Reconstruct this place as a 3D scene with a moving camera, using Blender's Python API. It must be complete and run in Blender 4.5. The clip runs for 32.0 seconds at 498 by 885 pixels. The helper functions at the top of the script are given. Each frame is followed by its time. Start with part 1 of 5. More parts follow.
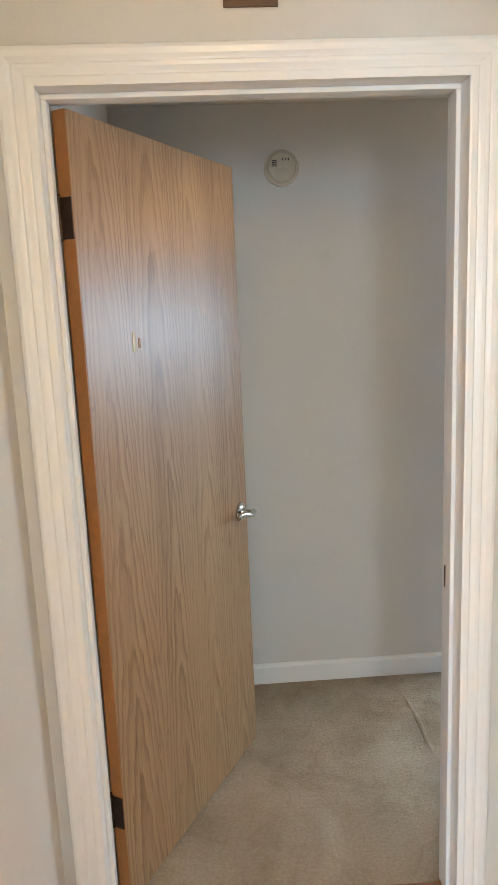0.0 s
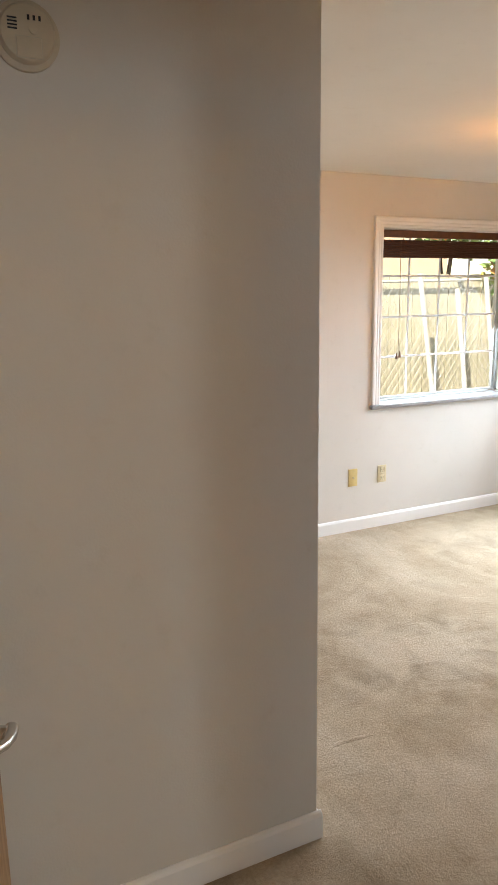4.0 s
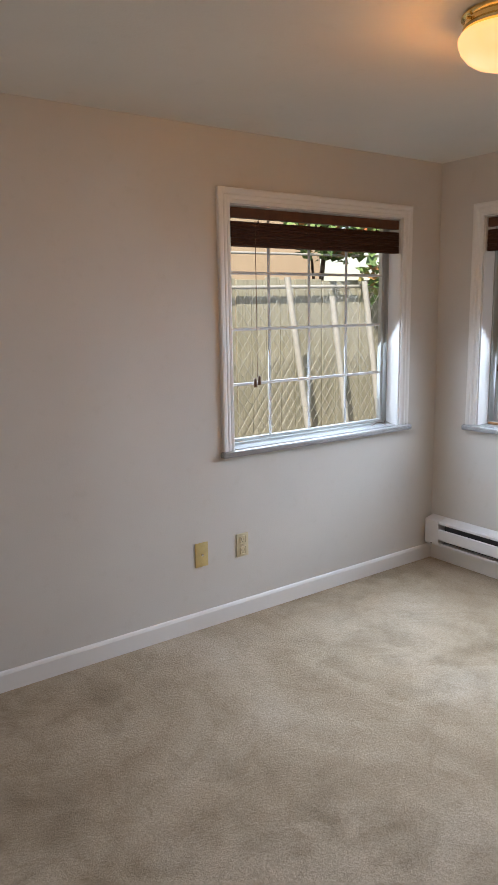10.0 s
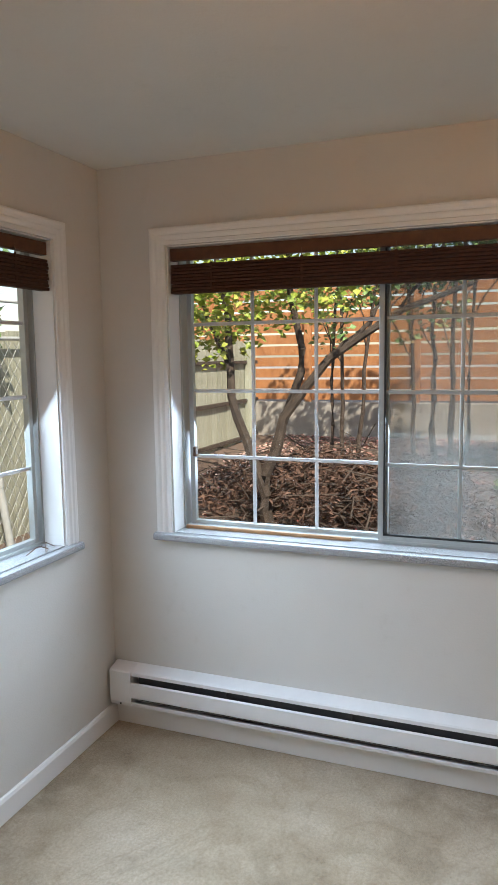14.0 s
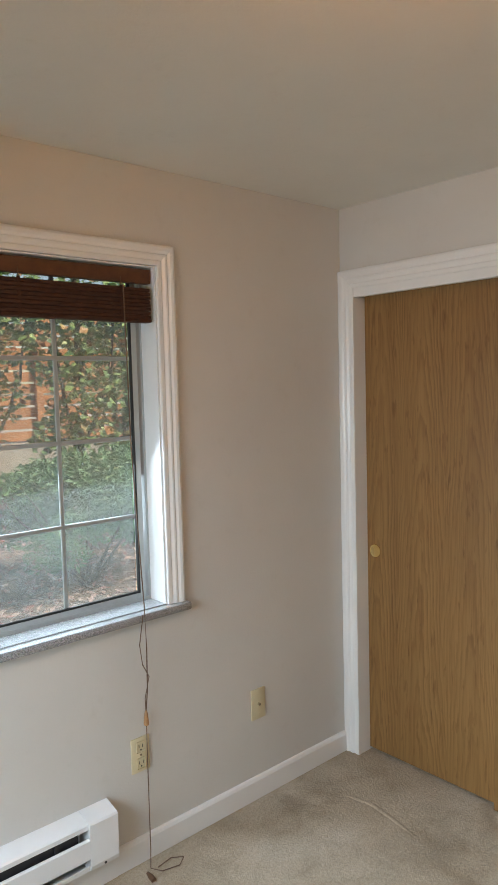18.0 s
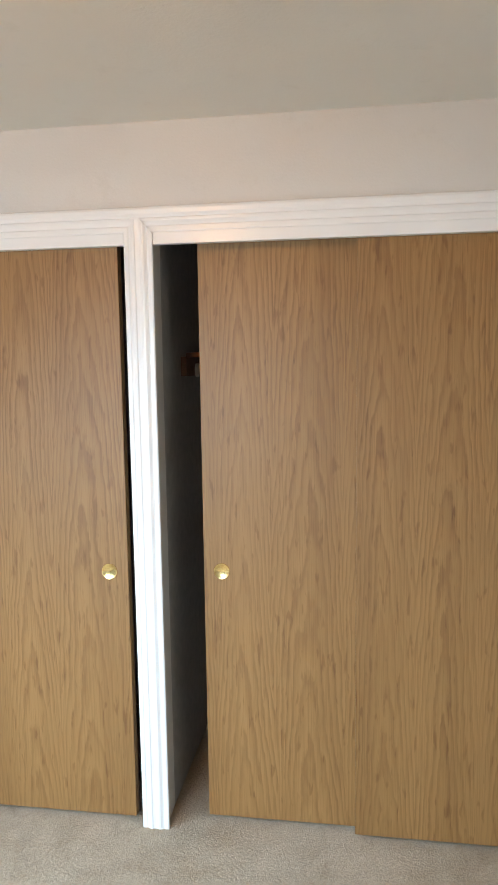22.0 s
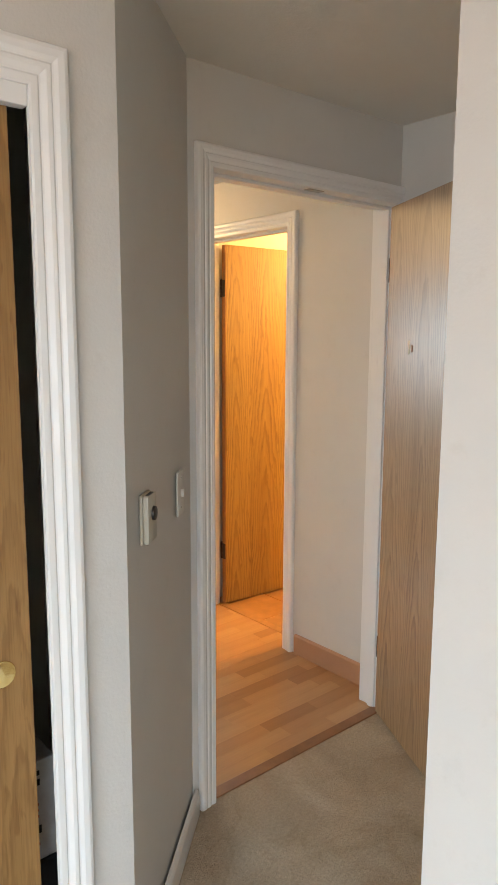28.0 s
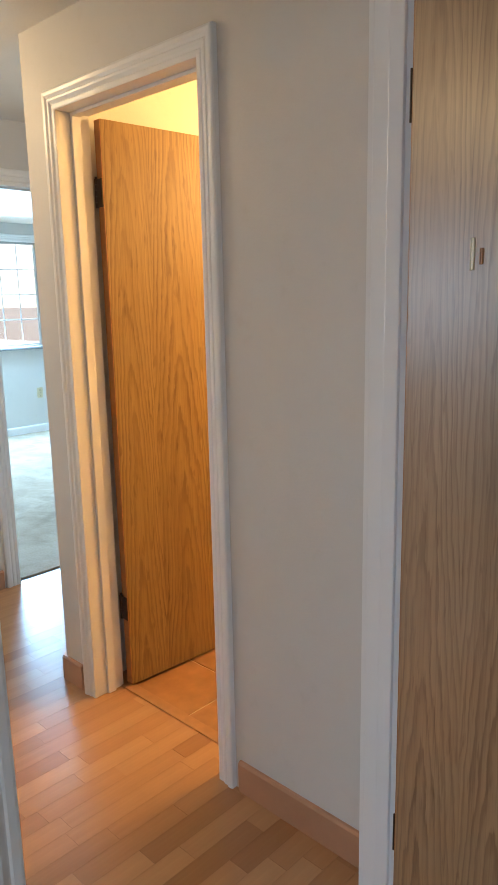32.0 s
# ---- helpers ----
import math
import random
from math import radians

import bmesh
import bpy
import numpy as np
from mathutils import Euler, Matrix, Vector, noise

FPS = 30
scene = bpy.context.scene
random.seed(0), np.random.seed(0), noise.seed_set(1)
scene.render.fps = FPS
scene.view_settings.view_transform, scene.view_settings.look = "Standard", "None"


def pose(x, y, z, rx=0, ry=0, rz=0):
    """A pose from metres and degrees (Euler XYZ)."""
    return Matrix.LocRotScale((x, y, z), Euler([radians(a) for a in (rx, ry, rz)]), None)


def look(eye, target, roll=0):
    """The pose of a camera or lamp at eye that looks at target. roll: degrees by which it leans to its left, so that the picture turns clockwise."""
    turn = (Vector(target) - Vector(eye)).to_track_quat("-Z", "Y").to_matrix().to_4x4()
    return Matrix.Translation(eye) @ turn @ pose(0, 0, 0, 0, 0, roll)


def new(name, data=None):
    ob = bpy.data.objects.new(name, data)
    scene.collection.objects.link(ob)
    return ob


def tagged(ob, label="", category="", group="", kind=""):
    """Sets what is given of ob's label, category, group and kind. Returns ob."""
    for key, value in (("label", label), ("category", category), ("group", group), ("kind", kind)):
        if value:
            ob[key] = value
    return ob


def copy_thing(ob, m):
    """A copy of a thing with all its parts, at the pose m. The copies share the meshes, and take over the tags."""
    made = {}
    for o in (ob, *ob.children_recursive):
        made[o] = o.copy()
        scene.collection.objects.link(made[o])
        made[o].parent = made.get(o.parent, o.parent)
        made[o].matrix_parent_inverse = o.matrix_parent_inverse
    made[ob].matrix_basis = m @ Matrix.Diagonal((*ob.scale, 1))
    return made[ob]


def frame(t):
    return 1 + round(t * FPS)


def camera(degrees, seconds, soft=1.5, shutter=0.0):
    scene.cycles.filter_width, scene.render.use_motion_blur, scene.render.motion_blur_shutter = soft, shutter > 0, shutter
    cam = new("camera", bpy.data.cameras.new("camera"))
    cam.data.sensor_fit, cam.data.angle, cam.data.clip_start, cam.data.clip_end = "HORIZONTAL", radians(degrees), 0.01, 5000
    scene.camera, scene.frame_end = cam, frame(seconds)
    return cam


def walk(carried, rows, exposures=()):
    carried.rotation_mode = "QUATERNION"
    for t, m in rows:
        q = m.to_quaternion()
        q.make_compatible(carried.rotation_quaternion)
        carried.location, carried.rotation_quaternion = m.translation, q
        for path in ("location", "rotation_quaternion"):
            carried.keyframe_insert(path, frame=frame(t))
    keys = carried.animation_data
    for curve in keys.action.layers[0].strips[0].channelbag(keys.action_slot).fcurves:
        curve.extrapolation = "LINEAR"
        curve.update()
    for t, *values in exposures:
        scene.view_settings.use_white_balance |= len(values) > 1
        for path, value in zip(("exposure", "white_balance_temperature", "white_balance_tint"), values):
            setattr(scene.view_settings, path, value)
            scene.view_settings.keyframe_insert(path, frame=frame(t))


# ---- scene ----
cam = camera(39.1, 32.0)
PATH = [
    (0, (0.292, -1.62, 1.582), (0.391, 0.341, 1.203), -2.4),
    (0.5, (0.301, -1.546, 1.587), (0.433, 0.421, 1.25), -2.6),
    (1, (0.338, -1.379, 1.596), (0.472, 0.589, 1.266), -1.6),
    (1.5, (0.372, -1.216, 1.6), (0.493, 0.753, 1.268), -1.2),
    (2, (0.33, -1.043, 1.596), (0.559, 0.908, 1.221), -2.1),
    (2.5, (0.261, -0.853, 1.589), (0.777, 1.042, 1.207), -3.3),
    (4.5, (0.349, -0.305, 1.573), (1.345, 1.382, 1.149), -0.1),
    (5, (0.366, -0.204, 1.525), (1.587, 1.328, 1.097), -0.5),
    (5.5, (0.381, -0.132, 1.512), (1.731, 1.276, 1.046), -1.0),
    (6, (0.418, -0.071, 1.522), (1.831, 1.265, 1.029), -1.5),
    (6.5, (0.474, 0.007, 1.521), (1.912, 1.321, 1.046), -1.6),
    (7, (0.586, 0.108, 1.537), (2.026, 1.421, 1.065), -1.1),
    (7.5, (0.666, 0.195, 1.528), (2.129, 1.477, 1.043), -1.9),
    (8, (0.737, 0.34, 1.530), (2.27, 1.558, 1.103), -2.6),
    (8.5, (0.858, 0.456, 1.532), (2.414, 1.647, 1.118), -2.5),
    (9, (0.986, 0.561, 1.513), (2.439, 1.869, 1.081), -1.3),
    (9.5, (1.155, 0.651, 1.528), (2.377, 2.187, 1.136), -0.0),
    (10, (1.273, 0.649, 1.515), (2.411, 2.253, 1.147), -1.0),
    (10.5, (1.378, 0.806, 1.530), (2.637, 2.325, 1.203), -1.1),
    (11, (1.519, 0.937, 1.538), (2.866, 2.383, 1.229), -1.0),
    (11.5, (1.697, 1.05, 1.563), (3.082, 2.468, 1.292), 0.4),
    (12, (1.821, 1.169, 1.583), (3.259, 2.537, 1.333), 0.2),
    (12.5, (1.908, 1.316, 1.594), (3.501, 2.5, 1.349), -1.4),
    (13, (1.968, 1.47, 1.58), (3.701, 2.442, 1.351), -2.0),
    (13.5, (2.049, 1.615, 1.569), (3.835, 2.484, 1.332), -1.3),
    (15.5, (2.252, 2.336, 1.556), (4.24, 2.355, 1.336), -1.6),
    (16, (2.403, 2.441, 1.561), (4.384, 2.265, 1.352), -1.7),
    (16.5, (2.528, 2.524, 1.564), (4.478, 2.114, 1.392), -0.8),
    (17, (2.586, 2.603, 1.573), (4.445, 1.882, 1.411), -0.2),
    (17.4, (2.605, 2.662, 1.567), (4.335, 1.67, 1.41), -0.6),
    (17.5, (2.612, 2.673, 1.568), (4.306, 1.62, 1.416), -1.0),
    (18, (2.631, 2.729, 1.591), (4.125, 1.409, 1.434), -1.5),
    (18.5, (2.618, 2.75, 1.587), (3.922, 1.241, 1.45), -1.5),
    (19, (2.597, 2.763, 1.592), (3.775, 1.153, 1.449), -1.5),
    (19.5, (2.553, 2.754, 1.608), (3.619, 1.069, 1.459), -1.8),
    (20, (2.51, 2.719, 1.61), (3.388, 0.928, 1.463), -1.8),
    (20.5, (2.468, 2.676, 1.611), (3.217, 0.828, 1.456), -1.7),
    (21, (2.395, 2.638, 1.59), (3.077, 0.765, 1.429), -1.3),
    (21.5, (2.357, 2.627, 1.588), (2.913, 0.717, 1.378), -0.9),
    (22, (2.397, 2.636, 1.583), (2.692, 0.672, 1.352), -0.8),
    (22.5, (2.389, 2.638, 1.59), (2.436, 0.652, 1.36), -1.1),
    (23, (2.47, 2.661, 1.578), (2.178, 0.693, 1.37), -1.0),
    (23.5, (2.468, 2.669, 1.572), (1.958, 0.744, 1.397), -0.4),
    (24, (2.485, 2.661, 1.57), (1.816, 0.783, 1.409), -0.2),
    (24.5, (2.48, 2.655, 1.566), (1.689, 0.827, 1.389), -0.0),
    (25, (2.466, 2.606, 1.562), (1.59, 0.819, 1.361), -0.3),
    (25.5, (2.412, 2.479, 1.552), (1.464, 0.73, 1.348), -0.6),
    (26, (2.337, 2.323, 1.552), (1.323, 0.61, 1.359), -0.5),
    (26.5, (2.308, 2.203, 1.54), (1.243, 0.525, 1.317), -0.8),
    (28.5, (2.102, 1.612, 1.543), (0.771, 0.157, 1.209), 0.2),
    (29, (2.021, 1.518, 1.511), (0.671, 0.095, 1.118), -0.6),
    (29.5, (1.914, 1.362, 1.509), (0.457, 0.054, 1.105), -1.7),
    (30, (1.821, 1.224, 1.529), (0.257, 0.047, 1.118), -1.6),
    (30.5, (1.624, 1.12, 1.451), (0.049, -0.059, 1.091), -0.9),
    (31, (1.464, 1.009, 1.448), (-0.041, -0.249, 1.059), -0.2),
    (31.5, (1.305, 0.864, 1.43), (-0.154, -0.445, 1.031), -1.0),
    (32, (1.175, 0.731, 1.443), (-0.236, -0.63, 1.045), -1.2),
]
EXPOSURES = [(0.0, 2.14, 6600, 8), (1.0, 2.12, 6600, 8), (2.0, 2.38, 6600, 9), (4.5, 1.35, 8600, 20), (6.0, 0.92, 8800, 21), (9.0, 0.5, 7700, 21), (11.0, 0.48, 7500, 21), (13.0, 0.5, 7200, 16), (16.0, 0.75, 7100, 15), (17.0, 0.8, 7500, 14), (18.0, 0.9, 7600, 13), (19.0, 1.28, 7200, 11), (20.0, 1.48, 6900, 9), (22.0, 1.72, 6900, 10), (24.0, 1.92, 6800, 11), (26.0, 1.78, 7000, 12), (29.0, 1.95, 7500, 12), (30.0, 2.0, 7200, 12), (31.0, 1.7, 6600, 12), (32.0, 1.35, 6200, 11)]
walk(cam, [(t, look(eye, aim, lean)) for t, eye, aim, lean in PATH], EXPOSURES)

# ---- plan (metres) ----
XE, YN, YC = 4.593, 3.399, 0.466         # east wall, north wall, closet wall
XT, XS, YS = 1.424, 1.273, 1.132         # corner of the slanting wall, corner of the facing wall
XV = 0.930                               # where the slanting wall meets the door wall
YD, VW, ZC = 0.030, -0.035, 2.313        # door wall, vestibule west wall, ceiling
XB = -0.135                              # west wall of the hall
WT = 0.115                               # wall thickness
W1X0, W1X1 = 3.133, 4.276                # window openings inside the casing
W2Y0, W2Y1 = 1.390, 3.098
WZ0, WZ1 = 0.858, 1.998
D1X0, D1X1, DZ = -0.03, 0.855, 2.03       # bedroom door opening
DZB = 2.043                              # bath door head
BY0, BY1 = -1.342, -0.678                # bath door opening
CLX0, CLX1 = 1.609, 4.516                # closet opening
CLZ = 1.946
DVX0, DVX1 = 3.014, 3.106                # closet divider
LX, LY = 3.09, 1.955                      # ceiling lamp
HCY = -1.545                             # corner where the hall turns

# ---- world and lights ----
world = bpy.data.worlds.new("sky_world")
scene.world = world
world.use_nodes = True
wn = world.node_tree.nodes
sky = wn.new("ShaderNodeTexSky")
sky.sky_type = "NISHITA"
sky.sun_disc = False
sky.sun_elevation, sky.sun_rotation = radians(48), radians(234)
wn["Background"].inputs["Strength"].default_value = 0.15
world.node_tree.links.new(sky.outputs["Color"], wn["Background"].inputs["Color"])


def lamp(name, kind, energy, color, m, size=None, size_y=None, angle=None, spread=180):
    data = bpy.data.lights.new(name, kind)
    data.energy, data.color = energy, color
    if kind == "AREA":
        data.shape, data.size, data.size_y, data.spread = "RECTANGLE", size, size_y, radians(spread)
    elif kind == "POINT":
        data.shadow_soft_size = size
    elif kind == "SUN":
        data.angle = radians(angle)
    ob = new(name, data)
    ob.matrix_world = m
    return ob


sun_from = Vector((-0.55, -0.40, 0.76))
lamp("sun", "SUN", 5.0, (1.0, 0.95, 0.86), look(sun_from * 20, (0, 0, 0)), angle=0.6)
lamp("window_daylight_north", "AREA", 17, (0.53, 0.75, 1.0), look(((W1X0 + W1X1) / 2, YN + 0.082, 1.36), ((W1X0 + W1X1) / 2, YN - 0.918, 0.66)), 1.10, 0.84, spread=128)
lamp("window_daylight_east", "AREA", 23, (0.53, 0.75, 1.0), look((XE + 0.080, (W2Y0 + W2Y1) / 2, 1.36), (XE - 0.920, (W2Y0 + W2Y1) / 2, 0.60)), 1.64, 0.84, spread=128)
lamp("bedroom_bulb", "POINT", 6.3, (1.0, 0.46, 0.12), pose(LX, LY, ZC - 0.085), 0.05)
lamp("bath_bulb", "POINT", 29, (1.0, 0.59, 0.21), pose(-1.55, -0.55, ZC - 0.25), 0.10)
lamp("hall_bulb", "POINT", 5.5, (1.0, 0.72, 0.38), pose(0.42, -2.0, ZC - 0.14), 0.10)
lamp("hall_end_daylight", "AREA", 27, (0.60, 0.80, 1.0), look((0.26, -6.85, 1.5), (0.45, 0.0, 1.2)), 0.8, 1.1)
lamp("far_window_daylight", "AREA", 110, (0.36, 0.67, 1.0), look((-2.2, -6.50, 1.55), (-1.8, -4.0, 0.3)), 1.6, 1.0)

# ---- materials ----
def material(name, color=(0.8, 0.8, 0.8), rough=0.6, metal=0.0, spec=0.5):
    m = bpy.data.materials.new(name)
    m.use_nodes = True
    b = m.node_tree.nodes["Principled BSDF"]
    b.inputs["Base Color"].default_value = (*color, 1)
    b.inputs["Roughness"].default_value = rough
    b.inputs["Metallic"].default_value = metal
    b.inputs["Specular IOR Level"].default_value = spec
    return m, m.node_tree.nodes, m.node_tree.links, b


def coords(nodes, links, scale=(1, 1, 1), kind="Object", rot=(0, 0, 0)):
    tc, mp = nodes.new("ShaderNodeTexCoord"), nodes.new("ShaderNodeMapping")
    mp.inputs["Scale"].default_value = scale
    mp.inputs["Rotation"].default_value = rot
    links.new(tc.outputs[kind], mp.inputs["Vector"])
    return mp.outputs["Vector"]


def noise_tex(nodes, links, vec, scale, detail=4, rough=0.55, distort=0.0):
    n = nodes.new("ShaderNodeTexNoise")
    n.inputs["Scale"].default_value, n.inputs["Detail"].default_value = scale, detail
    n.inputs["Roughness"].default_value, n.inputs["Distortion"].default_value = rough, distort
    links.new(vec, n.inputs["Vector"])
    return n.outputs["Fac"]


def ramp(nodes, links, fac, stops):
    r = nodes.new("ShaderNodeValToRGB")
    e = r.color_ramp.elements
    while len(e) < len(stops):
        e.new(0.5)
    for el, (p, c) in zip(e, stops):
        el.position, el.color = p, (*c, 1)
    links.new(fac, r.inputs["Fac"])
    return r.outputs["Color"]


def mix(nodes, links, a, b, fac, mode="MIX"):
    n = nodes.new("ShaderNodeMix")
    n.data_type, n.blend_type = "RGBA", mode
    for sock, val in ((n.inputs["Factor"], fac), (n.inputs[6], a), (n.inputs[7], b)):
        if isinstance(val, (int, float)):
            sock.default_value = val
        elif isinstance(val, tuple):
            sock.default_value = (*val, 1)
        else:
            links.new(val, sock)
    return n.outputs[2]


def bump(nodes, links, b, height, strength, dist):
    n = nodes.new("ShaderNodeBump")
    n.inputs["Strength"].default_value, n.inputs["Distance"].default_value = strength, dist
    links.new(height, n.inputs["Height"])
    links.new(n.outputs["Normal"], b.inputs["Normal"])
    return n


def paint(name, color, rough, peel=0.25, mottled=0.04, size=160, scuffed=0.5):
    m, n, l, b = material(name, color, rough)
    v = coords(n, l)
    dark = tuple(c * (1 - mottled * 1.6) for c in color)
    c = ramp(n, l, noise_tex(n, l, v, 1.7, 5), [(0.3, dark), (0.7, color)])
    scuff = ramp(n, l, noise_tex(n, l, v, 14, 6, 0.7), [(0.30, (0.93, 0.92, 0.90)), (0.42, (1, 1, 1))])
    l.new(mix(n, l, c, scuff, scuffed, "MULTIPLY"), b.inputs["Base Color"])
    bump(n, l, b, noise_tex(n, l, v, size, 3, 0.5), peel, 0.0018)
    return m


WALL = paint("wall_paint", (0.665, 0.635, 0.592), 0.55, 0.30)
CEIL = paint("ceiling_paint", (0.79, 0.74, 0.66), 0.52, 0.35, size=120)
TRIM = paint("trim_paint", (0.82, 0.805, 0.78), 0.30, 0.04, 0.02, scuffed=0.12)
PLAIN = paint("bath_paint", (0.78, 0.72, 0.58), 0.5, 0.2)


def carpet_material():
    """Worn cut pile: traffic lanes, grey spills with darker rims, tufts and fine fibre."""
    m, n, l, b = material("carpet", (0.5, 0.44, 0.35), 0.95, spec=0.1)
    v = coords(n, l)
    fine = noise_tex(n, l, v, 420, 3, 0.7)
    tuft = noise_tex(n, l, v, 95, 4, 0.65)
    worn = noise_tex(n, l, v, 1.3, 6, 0.60, 0.8)
    drag = noise_tex(n, l, coords(n, l, (3.2, 1.1, 1), rot=(0, 0, 0.6)), 2.6, 4, 0.6, 0.5)
    base = ramp(n, l, worn, [(0.30, (0.43, 0.325, 0.220)), (0.45, (0.515, 0.405, 0.285)), (0.60, (0.600, 0.495, 0.375)), (0.72, (0.67, 0.58, 0.465))])
    base = mix(n, l, base, ramp(n, l, drag, [(0.36, (0.76, 0.74, 0.70)), (0.58, (1, 1, 1))]), 0.3, "MULTIPLY")
    spots = noise_tex(n, l, v, 5.5, 5, 0.62, 0.5)
    patch = ramp(n, l, noise_tex(n, l, v, 0.9, 3, 0.5), [(0.44, (0.10, 0.10, 0.10)), (0.60, (0.85, 0.85, 0.85))])
    base = mix(n, l, base, ramp(n, l, spots, [(0.34, (0.60, 0.57, 0.52)), (0.47, (0.84, 0.82, 0.79)), (0.56, (1, 1, 1))]), patch, "MULTIPLY")
    rim = ramp(n, l, noise_tex(n, l, v, 3.1, 4, 0.55, 0.9), [(0.500, (1, 1, 1)), (0.522, (0.80, 0.77, 0.72)), (0.535, (0.93, 0.92, 0.90)), (0.60, (1, 1, 1))])
    base = mix(n, l, base, rim, 0.55, "MULTIPLY")
    base = mix(n, l, base, ramp(n, l, tuft, [(0.32, (0.60, 0.58, 0.55)), (0.62, (1, 1, 1))]), 0.55, "MULTIPLY")
    base = mix(n, l, base, ramp(n, l, fine, [(0.30, (0.70, 0.69, 0.67)), (0.65, (1, 1, 1))]), 0.5, "MULTIPLY")
    l.new(base, b.inputs["Base Color"])
    b.inputs["Sheen Weight"].default_value, b.inputs["Sheen Roughness"].default_value = 0.15, 0.6
    h = mix(n, l, mix(n, l, tuft, fine, 0.4), noise_tex(n, l, v, 22, 3, 0.6), 0.35)
    bump(n, l, b, h, 0.9, 0.014)
    return m


CARPET = carpet_material()


def veneer(name, light, mid, dark, gloss=0.38, axis_z=True):
    """Rotary-cut oak veneer with cathedral grain along z."""
    m, n, l, b = material(name, mid, gloss)
    info = n.new("ShaderNodeObjectInfo")
    tc = n.new("ShaderNodeTexCoord")
    off = n.new("ShaderNodeVectorMath")
    off.operation = "MULTIPLY_ADD"
    off.inputs[1].default_value = (1, 1, 1)
    comb = n.new("ShaderNodeCombineXYZ")
    sc = n.new("ShaderNodeMath")
    sc.operation = "MULTIPLY"
    sc.inputs[1].default_value = 37.0
    l.new(info.outputs["Random"], sc.inputs[0])
    for i in range(3):
        l.new(sc.outputs[0], comb.inputs[i])
    l.new(tc.outputs["Object"], off.inputs[0])
    l.new(comb.outputs[0], off.inputs[2])

    def mapped(s):
        mp = n.new("ShaderNodeMapping")
        mp.inputs["Scale"].default_value = s
        l.new(off.outputs[0], mp.inputs["Vector"])
        return mp.outputs["Vector"]

    def calc(op, p, q=None):
        k = n.new("ShaderNodeMath")
        k.operation = op
        for sock, val in zip(k.inputs, (p, q)):
            if isinstance(val, (int, float)):
                sock.default_value = val
            elif val is not None:
                l.new(val, sock)
        return k.outputs[0]

    sep = n.new("ShaderNodeSeparateXYZ")
    l.new(off.outputs[0], sep.inputs[0])
    sway = noise_tex(n, l, mapped((2.2, 2.2, 0.45)), 1.0, 3, 0.5)
    across = calc("PINGPONG", calc("ADD", sep.outputs["X"], calc("MULTIPLY", sway, 0.16)), 0.105)
    across = calc("DIVIDE", across, 0.105)
    arch = calc("MULTIPLY", calc("POWER", across, 1.6), 5.2)
    rise = calc("MULTIPLY", sep.outputs["Z"], 3.6)
    wob = calc("MULTIPLY", noise_tex(n, l, mapped((30, 30, 6.5)), 1.0, 3, 0.6), 1.5)
    wob2 = calc("MULTIPLY", noise_tex(n, l, mapped((6, 6, 0.8)), 1.0, 2, 0.5), 3.4)
    rings = calc("FRACT", calc("ADD", calc("ADD", arch, rise), calc("ADD", wob, wob2)))
    wide = noise_tex(n, l, mapped((9, 9, 0.30)), 1.0, 4)
    pores = noise_tex(n, l, mapped((240, 240, 5.0)), 1.0, 3, 0.6)
    flecks = noise_tex(n, l, mapped((70, 70, 11)), 1.0, 2, 0.5, 0.4)
    bold = ramp(n, l, noise_tex(n, l, mapped((7, 7, 1.6)), 1.0, 3, 0.6), [(0.36, (0.25, 0.25, 0.25)), (0.62, (1, 1, 1))])
    c = ramp(n, l, rings, [(0.0, mid), (0.12, light), (0.55, mid), (0.80, dark), (0.93, dark), (1.0, mid)])
    c = mix(n, l, mid, c, bold)
    c = mix(n, l, c, ramp(n, l, wide, [(0.34, dark), (0.48, mid), (0.66, light)]), 0.34)
    c = mix(n, l, c, ramp(n, l, pores, [(0.36, (0.66, 0.58, 0.50)), (0.52, (1, 1, 1))]), 0.45, "MULTIPLY")
    c = mix(n, l, c, ramp(n, l, flecks, [(0.30, (0.60, 0.51, 0.42)), (0.39, (1, 1, 1))]), 0.55, "MULTIPLY")
    l.new(c, b.inputs["Base Color"])
    bump(n, l, b, pores, 0.12, 0.0006)
    return m


OAK_DOOR = veneer("oak_door_veneer", (0.41, 0.262, 0.142), (0.335, 0.205, 0.107), (0.185, 0.098, 0.045), 0.35)
OAK_CLOSET = veneer("oak_closet_veneer", (0.345, 0.184, 0.064), (0.290, 0.150, 0.049), (0.205, 0.098, 0.030), 0.48)
OAK_BATH = veneer("oak_bath_veneer", (0.33, 0.200, 0.058), (0.275, 0.158, 0.042), (0.15, 0.072, 0.018), 0.45)


def simple(name, color, rough=0.5, metal=0.0, grain=0.12, size=30, relief=0.05):
    m, n, l, b = material(name, color, rough, metal)
    v = coords(n, l)
    c = ramp(n, l, noise_tex(n, l, v, size, 5), [(0.3, tuple(x * (1 - grain) for x in color)), (0.7, tuple(min(1, x * (1 + grain * 0.5)) for x in color))])
    l.new(c, b.inputs["Base Color"])
    bump(n, l, b, noise_tex(n, l, v, size * 8, 3), relief, 0.001)
    return m


